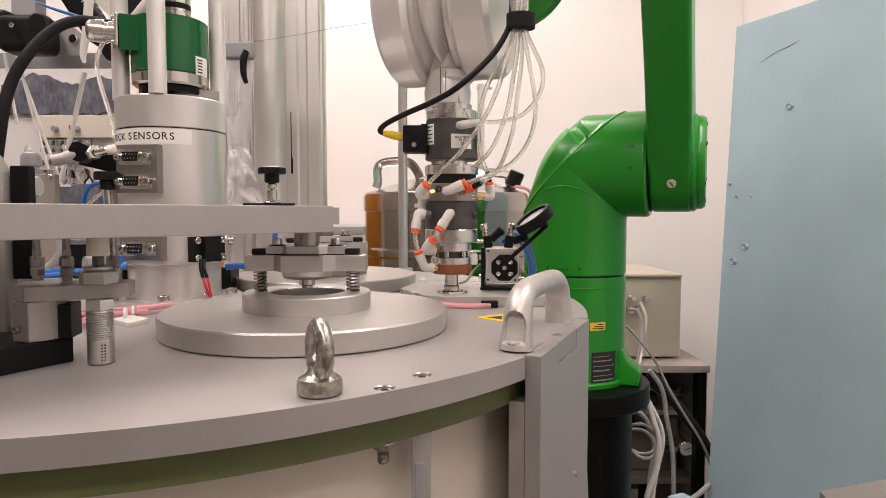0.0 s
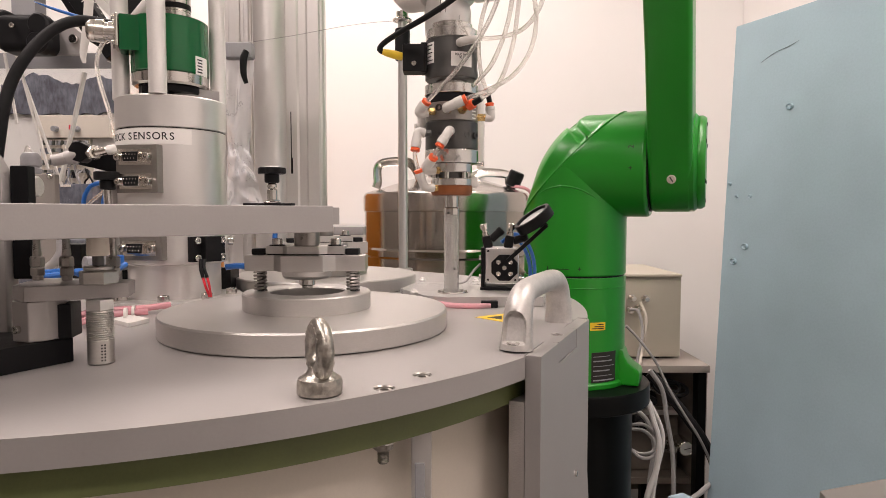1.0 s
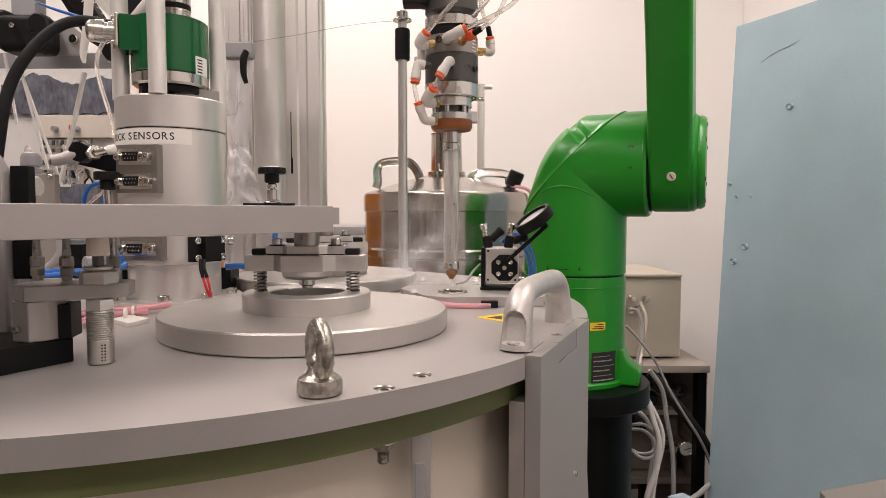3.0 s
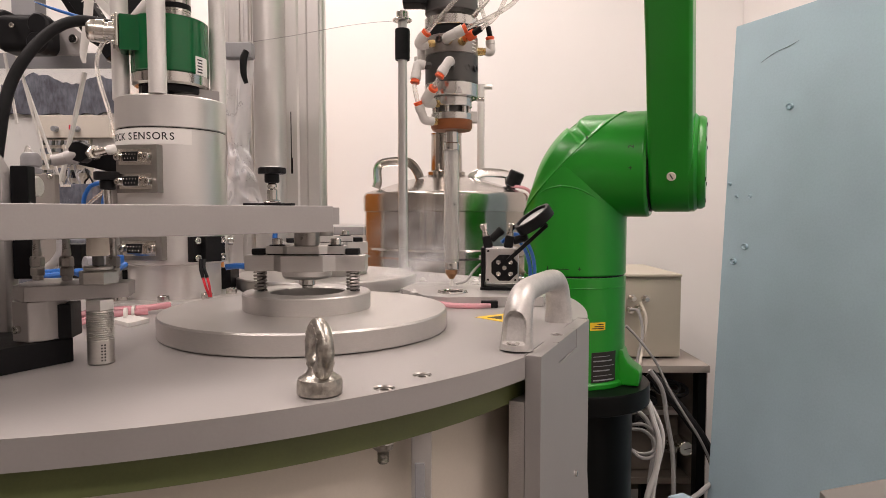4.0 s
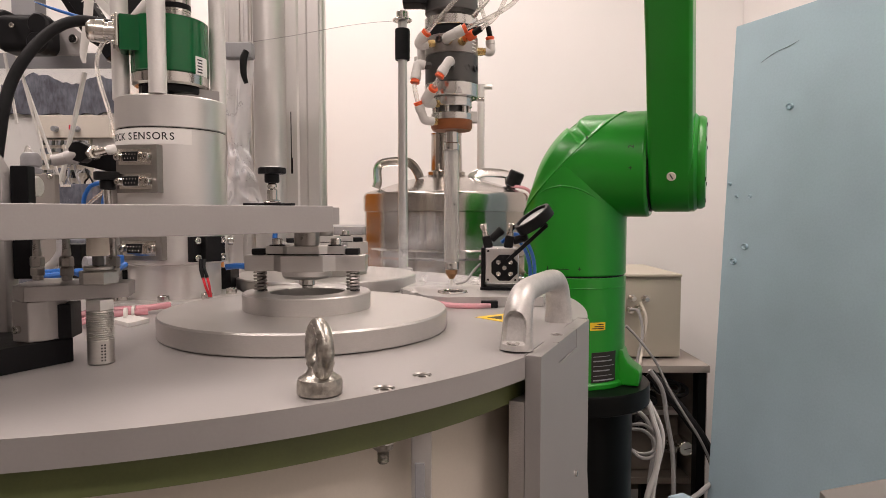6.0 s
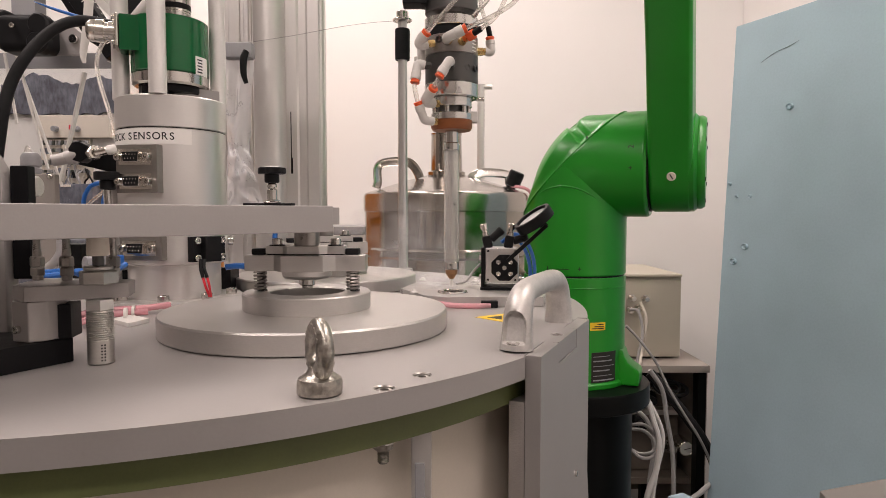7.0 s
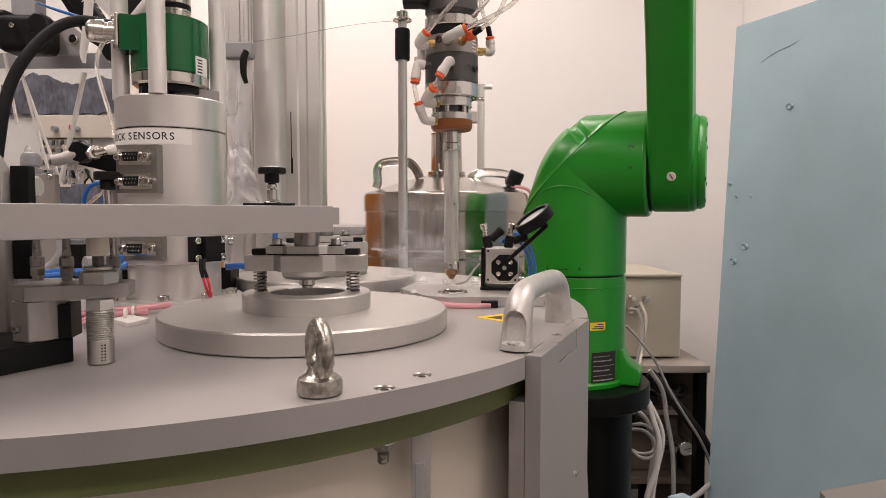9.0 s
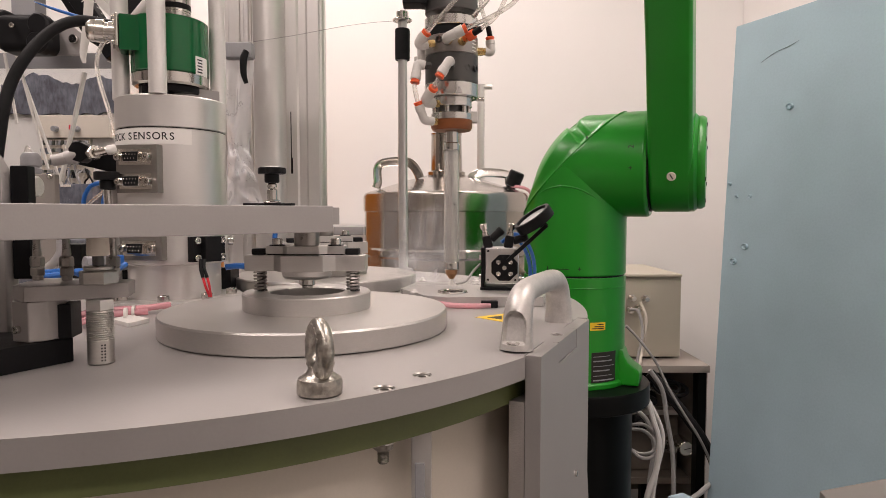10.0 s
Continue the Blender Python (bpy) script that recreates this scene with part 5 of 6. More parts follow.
for pts, r, mt, lb in (
        ([(0.4377, 1.5, 0.8195), (0.468, 1.5, 0.7881), (0.5096, 1.5, 0.7333), (0.5449, 1.5, 0.6646), (0.5872, 1.5, 0.5955), (0.6226, 1.5, 0.5399), (0.6543, 1.5, 0.4701), (0.696, 1.5, 0.3436)], 0.0032, GREYTUBE, "grey cable drooping past the bench"),
        ([(0.4898, 1.48, 0.7178), (0.5202, 1.48, 0.6702), (0.5323, 1.48, 0.602), (0.5475, 1.48, 0.5197), (0.5527, 1.48, 0.4022), (0.5548, 1.48, 0.1711)], 0.0055, GREYTUBE, "grey hose hanging beside the pedestal"),
        ([(0.5297, 1.6, 0.6803), (0.5743, 1.58, 0.6274), (0.618, 1.56, 0.5685), (0.6578, 1.55, 0.5072), (0.6882, 1.55, 0.4205), (0.7008, 1.55, 0.2014)], 0.013, RUBBER, "thick black corrugated cable below the bench"),
        ([(0.4091, 1.25, 0.7182), (0.4212, 1.25, 0.6779), (0.4346, 1.25, 0.6316), (0.4312, 1.25, 0.5734), (0.4129, 1.25, 0.5126), (0.3868, 1.25, 0.3734)], 0.006, WHITE_PL, "white flat cable hanging down"),
        ([(0.4, 1.32, 0.6792), (0.4297, 1.31, 0.652), (0.4428, 1.3, 0.6012), (0.4347, 1.3, 0.5285), (0.4202, 1.3, 0.3448)], 0.005, GREYTUBE, "grey cable hanging down"),
        ([(0.4315, 1.3, 0.695), (0.4562, 1.3, 0.6434), (0.4605, 1.3, 0.6012), (0.4466, 1.3, 0.5285), (0.4262, 1.3, 0.3448)], 0.004, WHITE_PL, "white cable hanging down"),
        ([(0.5473, 1.745, 0.8417), (0.5589, 1.73, 0.8047), (0.555, 1.72, 0.7595), (0.5498, 1.73, 0.7024), (0.5289, 1.69, 0.6572), (0.5244, 1.68, 0.5671)], 0.004, CREAM, "cream cable plugged into the instrument box"),
        ([(0.5194, 1.745, 0.8212), (0.5384, 1.73, 0.8172), (0.544, 1.71, 0.7614), (0.5253, 1.69, 0.6882), (0.5091, 1.67, 0.5702)], 0.004, GREYTUBE, "grey cable plugged into the instrument box"),
        ([(0.6281, 1.45, 0.4569), (0.5964, 1.43, 0.4429), (0.5604, 1.42, 0.4208), (0.5252, 1.41, 0.3751)], 0.006, GREYTUBE, "grey cable by the foam board")):
    solid("cable", sweep(pts, r, I4, 10), mt, lb, "cable", "hanging cables")
loop = thing("cable_loop", pose(0, 0, 0), "coiled grey cable tied with a white tie", "cable")
part("coil", sweep([(0.3867, 1.27, 0.6572), (0.4077, 1.26, 0.6606), (0.431, 1.26, 0.6396), (0.4373, 1.26, 0.6104), (0.4204, 1.26, 0.5916), (0.4006, 1.27, 0.5912), (0.3883, 1.28, 0.6027)], 0.0035, I4, 10), GREYTUBE, loop)
part("coil", sweep([(0.3929, 1.29, 0.6408), (0.4121, 1.28, 0.6419), (0.431, 1.28, 0.6253), (0.4361, 1.28, 0.6027), (0.4234, 1.28, 0.5932), (0.4079, 1.29, 0.5893), (0.3968, 1.3, 0.5927)], 0.0035, I4, 10), GREYTUBE, loop)
part("tie", box(0.008, 0.008, 0.006, Matrix.Translation((0.4339, 1.25, 0.613)), 0.001), WHITE_PL, loop, "white cable tie")
gear = thing("gas_panel", pose(0, 0, 0.32), "beige gas regulator panel under the bench, darkened for shade, with a small round gauge", "gas panel")
part("panel", boxat(0.36, 0.70, 1.85, 1.88, 0.002, 0.25, 0.003), UNDERBENCH_SHADE, gear, "mounting panel with the bench's shade put into its brown")
gq = (0.69, 1.77, 0.4212)
GZ = Matrix.Translation((gq[0], gq[1], gq[2] - 0.32)) @ pose(0, 0, 0, 90, 0, 0)
part("gauge_case", lathe([(0.02, -0.05), (0.021, 0), (0.021, 0.012), (0.019, 0.014), (0.0175, 0.012)], GZ, 40), CHROME, gear)
part("gauge_dial", cyl(0.0178, 0.009, 0.0125, GZ, 0.0002, 32), PAPER, gear, "white gauge dial")
part("needle", box(0.02, 0.0015, 0.0006, GZ @ pose(0.003, 0, 0.013, 0, 0, 15)), INK, gear)
for k, (qx, qz) in enumerate(((0.50, 0.19), (0.545, 0.17), (0.60, 0.15), (0.50, 0.09), (0.63, 0.1), (0.57, 0.24))):
    part("regulator", lathe([(0.016, 0), (0.02, 0.006), (0.02, 0.03), (0.012, 0.04), (0.012, 0.06)], pose(qx + 0.02, 1.81, qz, 90, 0, 0), 24), BLACK if k % 2 else CHROME, gear)
part("pipe", sweep([(0.42, 1.79, 0.30), (0.5, 1.78, 0.28), (0.58, 1.78, 0.27), (0.66, 1.79, 0.24)], 0.007, I4, 10), CHROME, gear)
for cx, cz, rr in ((1188, 688, 0.034), (1180, 684, 0.028), (1196, 690, 0.026)):
    q = Vector(pt3(cx, cz, 1.73))
    solid("cable_coil", sweep([(q.x + rr * 1.25 * math.cos(a), q.y + rr * math.sin(a) * 0.8, q.z + 0.012 * math.sin(a)) for a in [2 * math.pi * i / 24 for i in range(25)]], 0.0042, I4, 8, 2), RUBBER, "black coiled cable pushed under the bench", "cable", "coiled cables")
solid("pipe_shelf", boxat(0.50, 0.70, 1.80, 1.84, 0.505, 0.519, 0.001), BENCH_SHADED, "narrow shelf over the gas panel, its tone darkened to carry the shade", "shelf")
solid("back_bench", boxat(-0.41, -0.2525, 2.0, 2.28, 1.0194, 1.0462, 0.003), GREYBACK, "grey wall shelf behind the posts", "shelf")

# unseen orange cabinet added against the wall behind the posts, mirrored in the flask
cab = thing("reflected_cabinet", pose(-0.688, 2.26, 0), "unseen narrow orange cabinet beside the instrument rack, added for its reflection", "cabinet")
ORANGE_PAINT = mat("orange_cabinet_paint", (0.55, 0.20, 0.02), 0.4, 0.0, 0.05, 8)
part("body", boxat(-0.088, 0.075, -0.66, 0.0, 0.02, 1.30, 0.006), ORANGE_PAINT, cab)
for yy in (-0.655, -0.325):
    dr = part("door", boxat(0.0755, 0.09, yy, yy + 0.322, 0.05, 1.28, 0.004), ORANGE_PAINT, cab)
    part("handle", cyl(0.006, 0.7, 0.82, pose(0.097, yy + (0.30 if yy < -0.5 else 0.024), 0), 0.002, 16), CHROME, dr)
part("plinth", boxat(-0.08, 0.07, -0.64, -0.01, 0, 0.0198), PEDESTAL, cab)
# ---------------------------------------------------------------- fittings, tubes and cable of the gripper
def gp(x, y, dy):
    """Point of the tool: sideways and vertical rank, and distance in front of (-) or behind (+) its axis."""
    u = (0.632 + dy) / 1120
    return Vector(((x - 799) * u, dy, 0.09 + (376.5 - y) * u))


GREY_PL = mat("light_grey_plastic", (0.62, 0.60, 0.57), 0.42, 0.0, 0.05, 90)


def elbow(pts, r=7.2):
    """Grey push-in elbow with its orange release collar at the last point."""
    e = part("push_in_elbow", join(sweep(pts, r * UNIT, I4, 16, 6), rod(pts[-2] + (pts[-1] - pts[-2]) * 0.35, pts[-1], r * 1.12 * UNIT)), GREY_PL, gripper, "grey push-in elbow fitting")
    d = (pts[-1] - pts[-2]).normalized()
    part("collar", join(rod(pts[-1], pts[-1] + d * 0.0022, r * 0.95 * UNIT), rod(pts[-1] + d * 0.0020, pts[-1] + d * 0.0034, r * 1.05 * UNIT)), ORANGE, e, "orange release collar")
    return e


def stub(a, b, r=6.5, mt=None):
    part("threaded_stub", join(cyl(r * UNIT, 0, (b - a).length * 0.6, along(a, b), 0.0004, 6), cyl(r * 0.85 * UNIT, (b - a).length * 0.6, (b - a).length, along(a, b), 0.0003, 20)), mt or BRASS, gripper, "brass threaded stub")


stub(gp(768, 341, -0.020), gp(752, 344, -0.024))
elbow([gp(757, 343, -0.023), gp(745, 346, -0.024), gp(742, 341, -0.026), gp(752, 330, -0.03)], 8)
stub(gp(792, 338, -0.025), gp(790, 338, -0.034), 8)
elbow([gp(790, 338, -0.028), gp(790, 338, -0.036), gp(797, 336, -0.04), gp(818, 327, -0.042)], 8)
stub(gp(815, 340, -0.024), gp(822, 337, -0.031), 7.5)
part("collar", rod(gp(827, 335, -0.032), gp(837, 331, -0.036), 8.2 * UNIT), ORANGE, gripper, "orange release collar")
part("heat_shrink", rod(gp(836, 331, -0.036), gp(850, 324, -0.040), 5 * UNIT), BLACK, gripper)
stub(gp(842, 348, -0.002), gp(862, 348, -0.002), 7)
elbow([gp(858, 348, -0.002), gp(867, 348, -0.002), gp(867, 340, -0.002), gp(866, 329, -0.002)], 7.5)
part("heat_shrink", rod(gp(866, 323, -0.002), gp(862, 305, -0.002), 4.6 * UNIT), BLACK, gripper)
# elbows of the actuator and the lower rings
stub(gp(762, 380, -0.02), gp(748, 380, -0.022), 6.5, ALU_DARK)
elbow([gp(752, 380, -0.022), gp(741, 378, -0.023), gp(738, 386, -0.024), gp(735, 406, -0.026)], 7.8)
stub(gp(796, 382, -0.025), gp(795, 382, -0.032), 8, ALU_DARK)
elbow([gp(796, 378, -0.03), gp(794, 379, -0.038), gp(789, 387, -0.041), gp(779, 403, -0.042)], 7.8)
stub(gp(776, 443, -0.014), gp(764, 443, -0.019), 6.5)
elbow([gp(768, 443, -0.018), gp(757, 444, -0.022), gp(753, 440, -0.026), gp(764, 427, -0.033)], 8)
stub(gp(776, 473, -0.012), gp(762, 475, -0.017), 6.5)
elbow([gp(766, 474, -0.017), gp(752, 474, -0.022), gp(747, 465, -0.024), gp(741, 450, -0.026)], 7.4)
part("riser", join(rod(gp(746, 372, -0.012), gp(746, 345, -0.012), 7 * UNIT), cyl(0.0026, 0, 0.004, Matrix.Translation(gp(738, 368, -0.012)), 0.0004, 16)), GREY_PL, gripper)
part("link_tube", sweep([gp(735, 408, -0.026), gp(734, 420, -0.027), gp(737, 436, -0.027), gp(740, 448, -0.026)], 3.8 * UNIT, I4, 10), CLEAR, gripper, "short clear air tube")
part("link_tube", sweep([gp(778, 406, -0.042), gp(773, 414, -0.04), gp(767, 424, -0.035)], 3.8 * UNIT, I4, 10), CLEAR, gripper, "short clear air tube")
for x, y, dy in ((776, 335, -0.0235), (778, 381, -0.0235), (841, 382, -0.015), (826, 381, -0.021)):
    q = gp(x, y, dy)
    # Dark metal for the port rings; it also paints the shade inside the holes.
    part("dark_port", lathe([(5.8 * UNIT, -0.001), (5.8 * UNIT, 0.0006), (3.6 * UNIT, 0.0007), (3.2 * UNIT, -0.0008), (0, -0.001)], Matrix.Translation(q) @ Vector((q.x, q.y, 0)).to_track_quat("Z", "Y").to_matrix().to_4x4(), 20), ALU_DARK, gripper)
part("lug", prism([(-0.003, 0), (0.003, 0), (0, 0.006)], 0.004, Matrix.Translation(gp(810, 430, -0.028)) @ pose(0, 0, 0, 90, 0, 12), 0.0003), ALU, gripper)
part("side_pin", rod(gp(842, 427, 0.004), gp(856, 427, 0.004), 4 * UNIT), STEEL, gripper)
part("side_clip", box(0.008, 0.01, 0.011, Matrix.Translation(gp(838, 459, 0.004)), 0.0015), GREY_PL, gripper)
# proximity switch, plug and its cable
sw = part("switch_box", box(0.022, 0.02, 0.026, Matrix.Translation(gp(734, 249, -0.006)), 0.0012), BLACK, gripper, "black switch box")
part("switch_bracket", box(0.006, 0.018, 0.028, Matrix.Translation(gp(751, 248, -0.006)), 0.0008), BLACK_ANO, sw)
same("screw", SCREW_S, sw, Matrix.Translation(gp(733, 258, -0.0165)) @ pose(0, 0, 0, 90, 0, 0))
part("plug_nut", rod(gp(722, 246, -0.008), gp(712, 244, -0.01), 6.5 * UNIT), STEEL, sw)
part("plug", sweep([gp(713, 245, -0.01), gp(700, 242, -0.012), gp(686, 239, -0.014), gp(678, 237, -0.015)], [6.8 * UNIT, 7.2 * UNIT, 6.2 * UNIT, 5 * UNIT], I4, 16), YELLOW, sw, "yellow cable plug")
part("signal_cable", sweep([gp(683, 239, -0.014), gp(673, 233, -0.016), gp(684, 221, -0.02), gp(715, 205, -0.035), gp(760, 185, -0.06), gp(800, 163, -0.08), gp(840, 130, -0.085), gp(872, 97, -0.08), gp(892, 65, -0.075), gp(900, 40, -0.075), gp(902, 10, -0.07), gp(905, -60, -0.05), gp(930, -160, 0.02)], 4.6 * UNIT, I4, 12), RUBBER, gripper, "black signal cable")
part("band_strap", lathe([(0.0118, -0.0066), (0.0125, -0.006), (0.0125, 0.006), (0.0118, 0.0066)], Matrix.Translation(gp(917, 45, -0.075)) @ Matrix.Diagonal((1, 0.75, 1, 1)), 28), RUBBER, gripper)
TOPS = [(903, 10), (910, 12), (916, 10), (922, 12), (926, 10)]
TUBES = [
    [gp(754, 328, -0.031), gp(775, 308, -0.04), gp(815, 268, -0.055), gp(858, 205, -0.066), gp(888, 130, -0.072), gp(905, 60, -0.075)],
    [gp(822, 325, -0.043), gp(860, 312, -0.05), gp(905, 288, -0.058), gp(935, 245, -0.062), gp(944, 190, -0.066), gp(932, 115, -0.072), gp(920, 58, -0.075)],
    [gp(849, 325, -0.040), gp(880, 300, -0.048), gp(903, 240, -0.055), gp(913, 170, -0.062), gp(920, 100, -0.07), gp(915, 55, -0.075)],
    [gp(862, 307, -0.002), gp(850, 270, -0.005), gp(846, 215, -0.02), gp(858, 160, -0.045), gp(885, 110, -0.065), gp(908, 55, -0.075)],
    [gp(850, 219, -0.03), gp(890, 216, -0.036), gp(925, 203, -0.045), gp(952, 168, -0.055), gp(956, 130, -0.062), gp(938, 88, -0.07), gp(922, 52, -0.075)],
    [gp(835, 300, -0.03), gp(868, 265, -0.045), gp(893, 205, -0.055), gp(905, 140, -0.064), gp(912, 90, -0.07), gp(912, 55, -0.075)]]
for k, pts in enumerate(TUBES):
    tx, ty = TOPS[k % 5]
    pts = pts + [gp(tx, 25, -0.075), gp(tx + 4, -30, -0.065), gp(tx + 25, -120, -0.01)]
    part("air_tube", sweep(pts, 3.6 * UNIT, I4, 10), CLEAR, gripper, "clear plastic air tube")
part("air_inlet", sweep([gp(812, 224, -0.024), gp(818, 223, -0.03), gp(830, 221, -0.032), gp(848, 219, -0.031)], [7 * UNIT, 7.5 * UNIT, 7 * UNIT, 5.5 * UNIT], I4, 14), GREY_PL, gripper, "grey air inlet fitting")
for x_, y_ in ((804, 629), (797, 736), (793, 530)):
    part("sheath_screw", cyl(0.0011, 0, 0.0009, Matrix.Translation(((x_ - 799) * UNIT, -13.4 * UNIT, K(y_))) @ pose(0, 0, 0, 90, 0, 0), 0.0002, 12), ALU_DARK, gripper)
# stickers on the dark body
lab = part("pressure_sticker", arc_plate(45 * UNIT + 0.0001, -2, 47, K(265), K(240), 0.0002), PAPER, gripper, "white printed pressure sticker")
for words, size, z in (("MAX PRESS", 0.0032, K(246.5)), ("90 PSI", 0.0030, K(251.5)), ("P", 0.0062, K(259))):
    same("letters", text_mesh(words, size, INK), lab, Matrix.Rotation(radians(22.5), 4, "Z") @ Matrix.Translation((0, -45 * UNIT - 0.0016, z)) @ pose(0, 0, 0, 90, 0, 0))
lab2 = part("rating_sticker", arc_plate(45 * UNIT + 0.0001, -88, -42, K(257), K(221), 0.0002), PAPER, gripper, "white sticker with printed lines")
for i in range(5):
    part("print_bar", arc_plate(45 * UNIT + 0.0004, -66, -46 - 4 * (i % 2), K(253 - i * 6.5), K(251 - i * 6.5), 0.0001), INK, lab2)
for i in range(4):
    part("print_bar", arc_plate(46 * UNIT + 0.0002, 48, 62, K(353 - i * 6), K(351 - i * 6), 0.0001), PAPER, gripper)

# ---------------------------------------------------------------- clear enclosure and instruments at the far side
DARKBLUE = mat("dark_blue_grey_panel", (0.12, 0.125, 0.15), 0.5, 0.0, 0.75, 22, 0.05, (3, 1, 1), 60)
MILKY = mat("milky_plastic", (0.62, 0.60, 0.57), 0.35, 0.0, 0.06, 40)
enclosure = thing("clear_enclosure", pose(0, 0, 0), "clear plastic enclosure with a grey top band", "enclosure")
ED = 1.05
EX0, EX1 = -0.8385, -0.5287
part("top_band", boxat(EX0, EX1, ED, ED + 0.004, 1.3256, 1.3501, 0.0008), GREYBACK, enclosure, "grey translucent top band")
fp = part("front_panel", boxat(EX0, EX1, ED + 0.005, ED + 0.008, 1.0, 1.3447, 0.0006), SHEET, enclosure, "clear plastic panel")
fp.visible_shadow = False
part("side_panel", boxat(EX1 - 0.004, EX1, ED + 0.009, ED + 0.2, 1.0, 1.3447, 0.0006), SHEET, enclosure).visible_shadow = False
for x0, x1, y0, y1, w in ((22, 85, 70, 300, 5), (150, 108, 128, 320, 10), (8, 30, 95, 220, 4), (45, 110, 150, 330, 4)):
    a, b2 = Vector(pt3(x0, y0, 1.03)), Vector(pt3(x1, y1, 1.03))
    part("strut", box(w * 0.00092, 0.004, (b2 - a).length, along(a, b2) @ pose(0, 0, (b2 - a).length / 2), 0.0008), MILKY, enclosure, "milky plastic strut")
solid("hanging_strap", sweep([(-0.5195, 0.95, 1.4185), (-0.5222, 0.95, 1.3859), (-0.5266, 0.95, 1.3532), (-0.5317, 0.95, 1.3245), (-0.5305, 0.95, 1.3106)], [0.0065, 0.0065, 0.006, 0.005, 0.0025], I4, 8, 8, True, 0.25), MILKY, "white hanging plastic strap", "strap")
solid("clear_hose", sweep([(-0.4745, 0.92, 1.3449), (-0.4879, 0.92, 1.329), (-0.4959, 0.92, 1.3052), (-0.4913, 0.92, 1.2732), (-0.481, 0.92, 1.2372), (-0.4731, 0.92, 1.2009)], 0.003, I4, 10), CLEAR, "clear plastic hose beside the tower", "hose")

rack = thing("instrument_rack", pose(0, 0, 0), "beige instrument rack with a dark screen panel", "rack")
RD = 1.55
part("case", boxat(-1.2959, -0.7811, RD, RD + 0.35, 0.0, 1.4418, 0.004), WHITE_PL, rack)
ragged = random.Random(11)
torn = [(-1.0604 + 0.2706 * i / 18, 1.327 + ragged.uniform(-0.005, 0.004)) for i in range(19)] + [(-0.7898 - 0.2706 * i / 24, 1.408 + 0.012 * math.sin(i * 0.5) + ragged.uniform(-0.006, 0.008)) for i in range(25)]
part("dark_panel", prism(torn, 0.010, Matrix(((1, 0, 0, 0), (0, 0, -1, RD - 0.002), (0, 1, 0, 0), (0, 0, 0, 1)))), DARKBLUE, rack, "torn dark blue-grey covering sheet")
part("light_panel", boxat(-0.9707, -0.7979, RD - 0.02, RD - 0.001, 1.2687, 1.323, 0.003), CREAM, rack, "cream front panel")
for kx in (100, 138):
    q = pt3(kx, 229, 1.53)
    part("knob", cyl(0.007, 0, 0.014, Matrix.Translation(q) @ pose(0, 0, 0, 90, 0, 0), 0.001, 20), GREYBACK, rack)
part("red_key", box(0.004, 0.006, 0.012, Matrix.Translation((-0.8903, 1.525, 1.2926)), 0.001), RED, rack)
part("terminal_field", boxat(-0.9716, -0.8519, RD - 0.01, RD - 0.001, 1.147, 1.2673, 0.002), CREAM, rack, "cream terminal field")
for j, (zz, hh) in enumerate(((1.252, 0.011), (1.236, 0.008), (1.205, 0.012), (1.186, 0.007))):
    for i in range(16):
        part("terminal", boxat(-0.968 + i * 0.0072, -0.968 + i * 0.0072 + 0.0052, RD - 0.018, RD - 0.0102, zz, zz + hh, 0.0006), (GREYBACK, DARKGREY, GREYTUBE)[(i * 7 + j * 3) % 3], rack)
rnd = random.Random(5)
for i in range(34):
    q = pt3(82 + rnd.random() * 78, 250 + rnd.random() * 80, 1.535)
    part("terminal", box(0.004 + 0.006 * rnd.random(), 0.006, 0.004 + 0.012 * rnd.random(), Matrix.Translation(q), 0.0008), rnd.choice([BLACK, CREAM, GREYTUBE, DARKBLUE]), rack)
for i in range(9):
    q = [pt3(95 + i * 8 + rnd.uniform(-4, 4), 300 + k * 12 + rnd.uniform(-3, 3), 1.52 - 0.01 * math.sin(k)) for k in range(5)]
    part("lead", sweep([(p[0] + rnd.uniform(-0.008, 0.008), p[1], p[2]) for p in q], 0.0022, I4, 7), rnd.choice([BLACK, GREYTUBE, DARKBLUE]), rack)
part("lower_tray", boxat(-0.9128, -0.8168, 1.48, 1.53, 1.1039, 1.1571, 0.003), DARKBLUE, rack)
part("paper_tag", box(0.024, 0.0008, 0.006, Matrix.Translation((-0.8779, 1.478, 1.1522))), CREAM, rack)
optics = thing("microscope_head", pose(0, 0, 0), "black microscope head with clamp and scale rail", "microscope")
part("clamp", join(box(0.075, 0.05, 0.055, Matrix.Translation((-0.6293, 0.98, 1.3582)), 0.012, 4), cyl(0.016, 0, 0.02, Matrix.Translation((-0.5894, 0.955, 1.3645)) @ pose(0, 0, 0, 90, 0, 0), 0.003, 28), cyl(0.016, 0, 0.02, Matrix.Translation((-0.592, 0.955, 1.3381)) @ pose(0, 0, 0, 90, 0, 0), 0.003, 28)), BLACK, optics, "black rounded clamp body")
part("column", boxat(-0.6629, -0.6261, 0.99, 1.02, 1.3843, 1.60, 0.002), GREYBACK, optics, "dark grey square column")
part("side_block", box(0.03, 0.04, 0.05, Matrix.Translation((-0.6668, 0.98, 1.3683)), 0.006, 3), BLACK, optics)
same("screw", SCREW, optics, Matrix.Translation((-0.635, 0.952, 1.3653)) @ pose(0, 0, 0, 90, 0, 0))
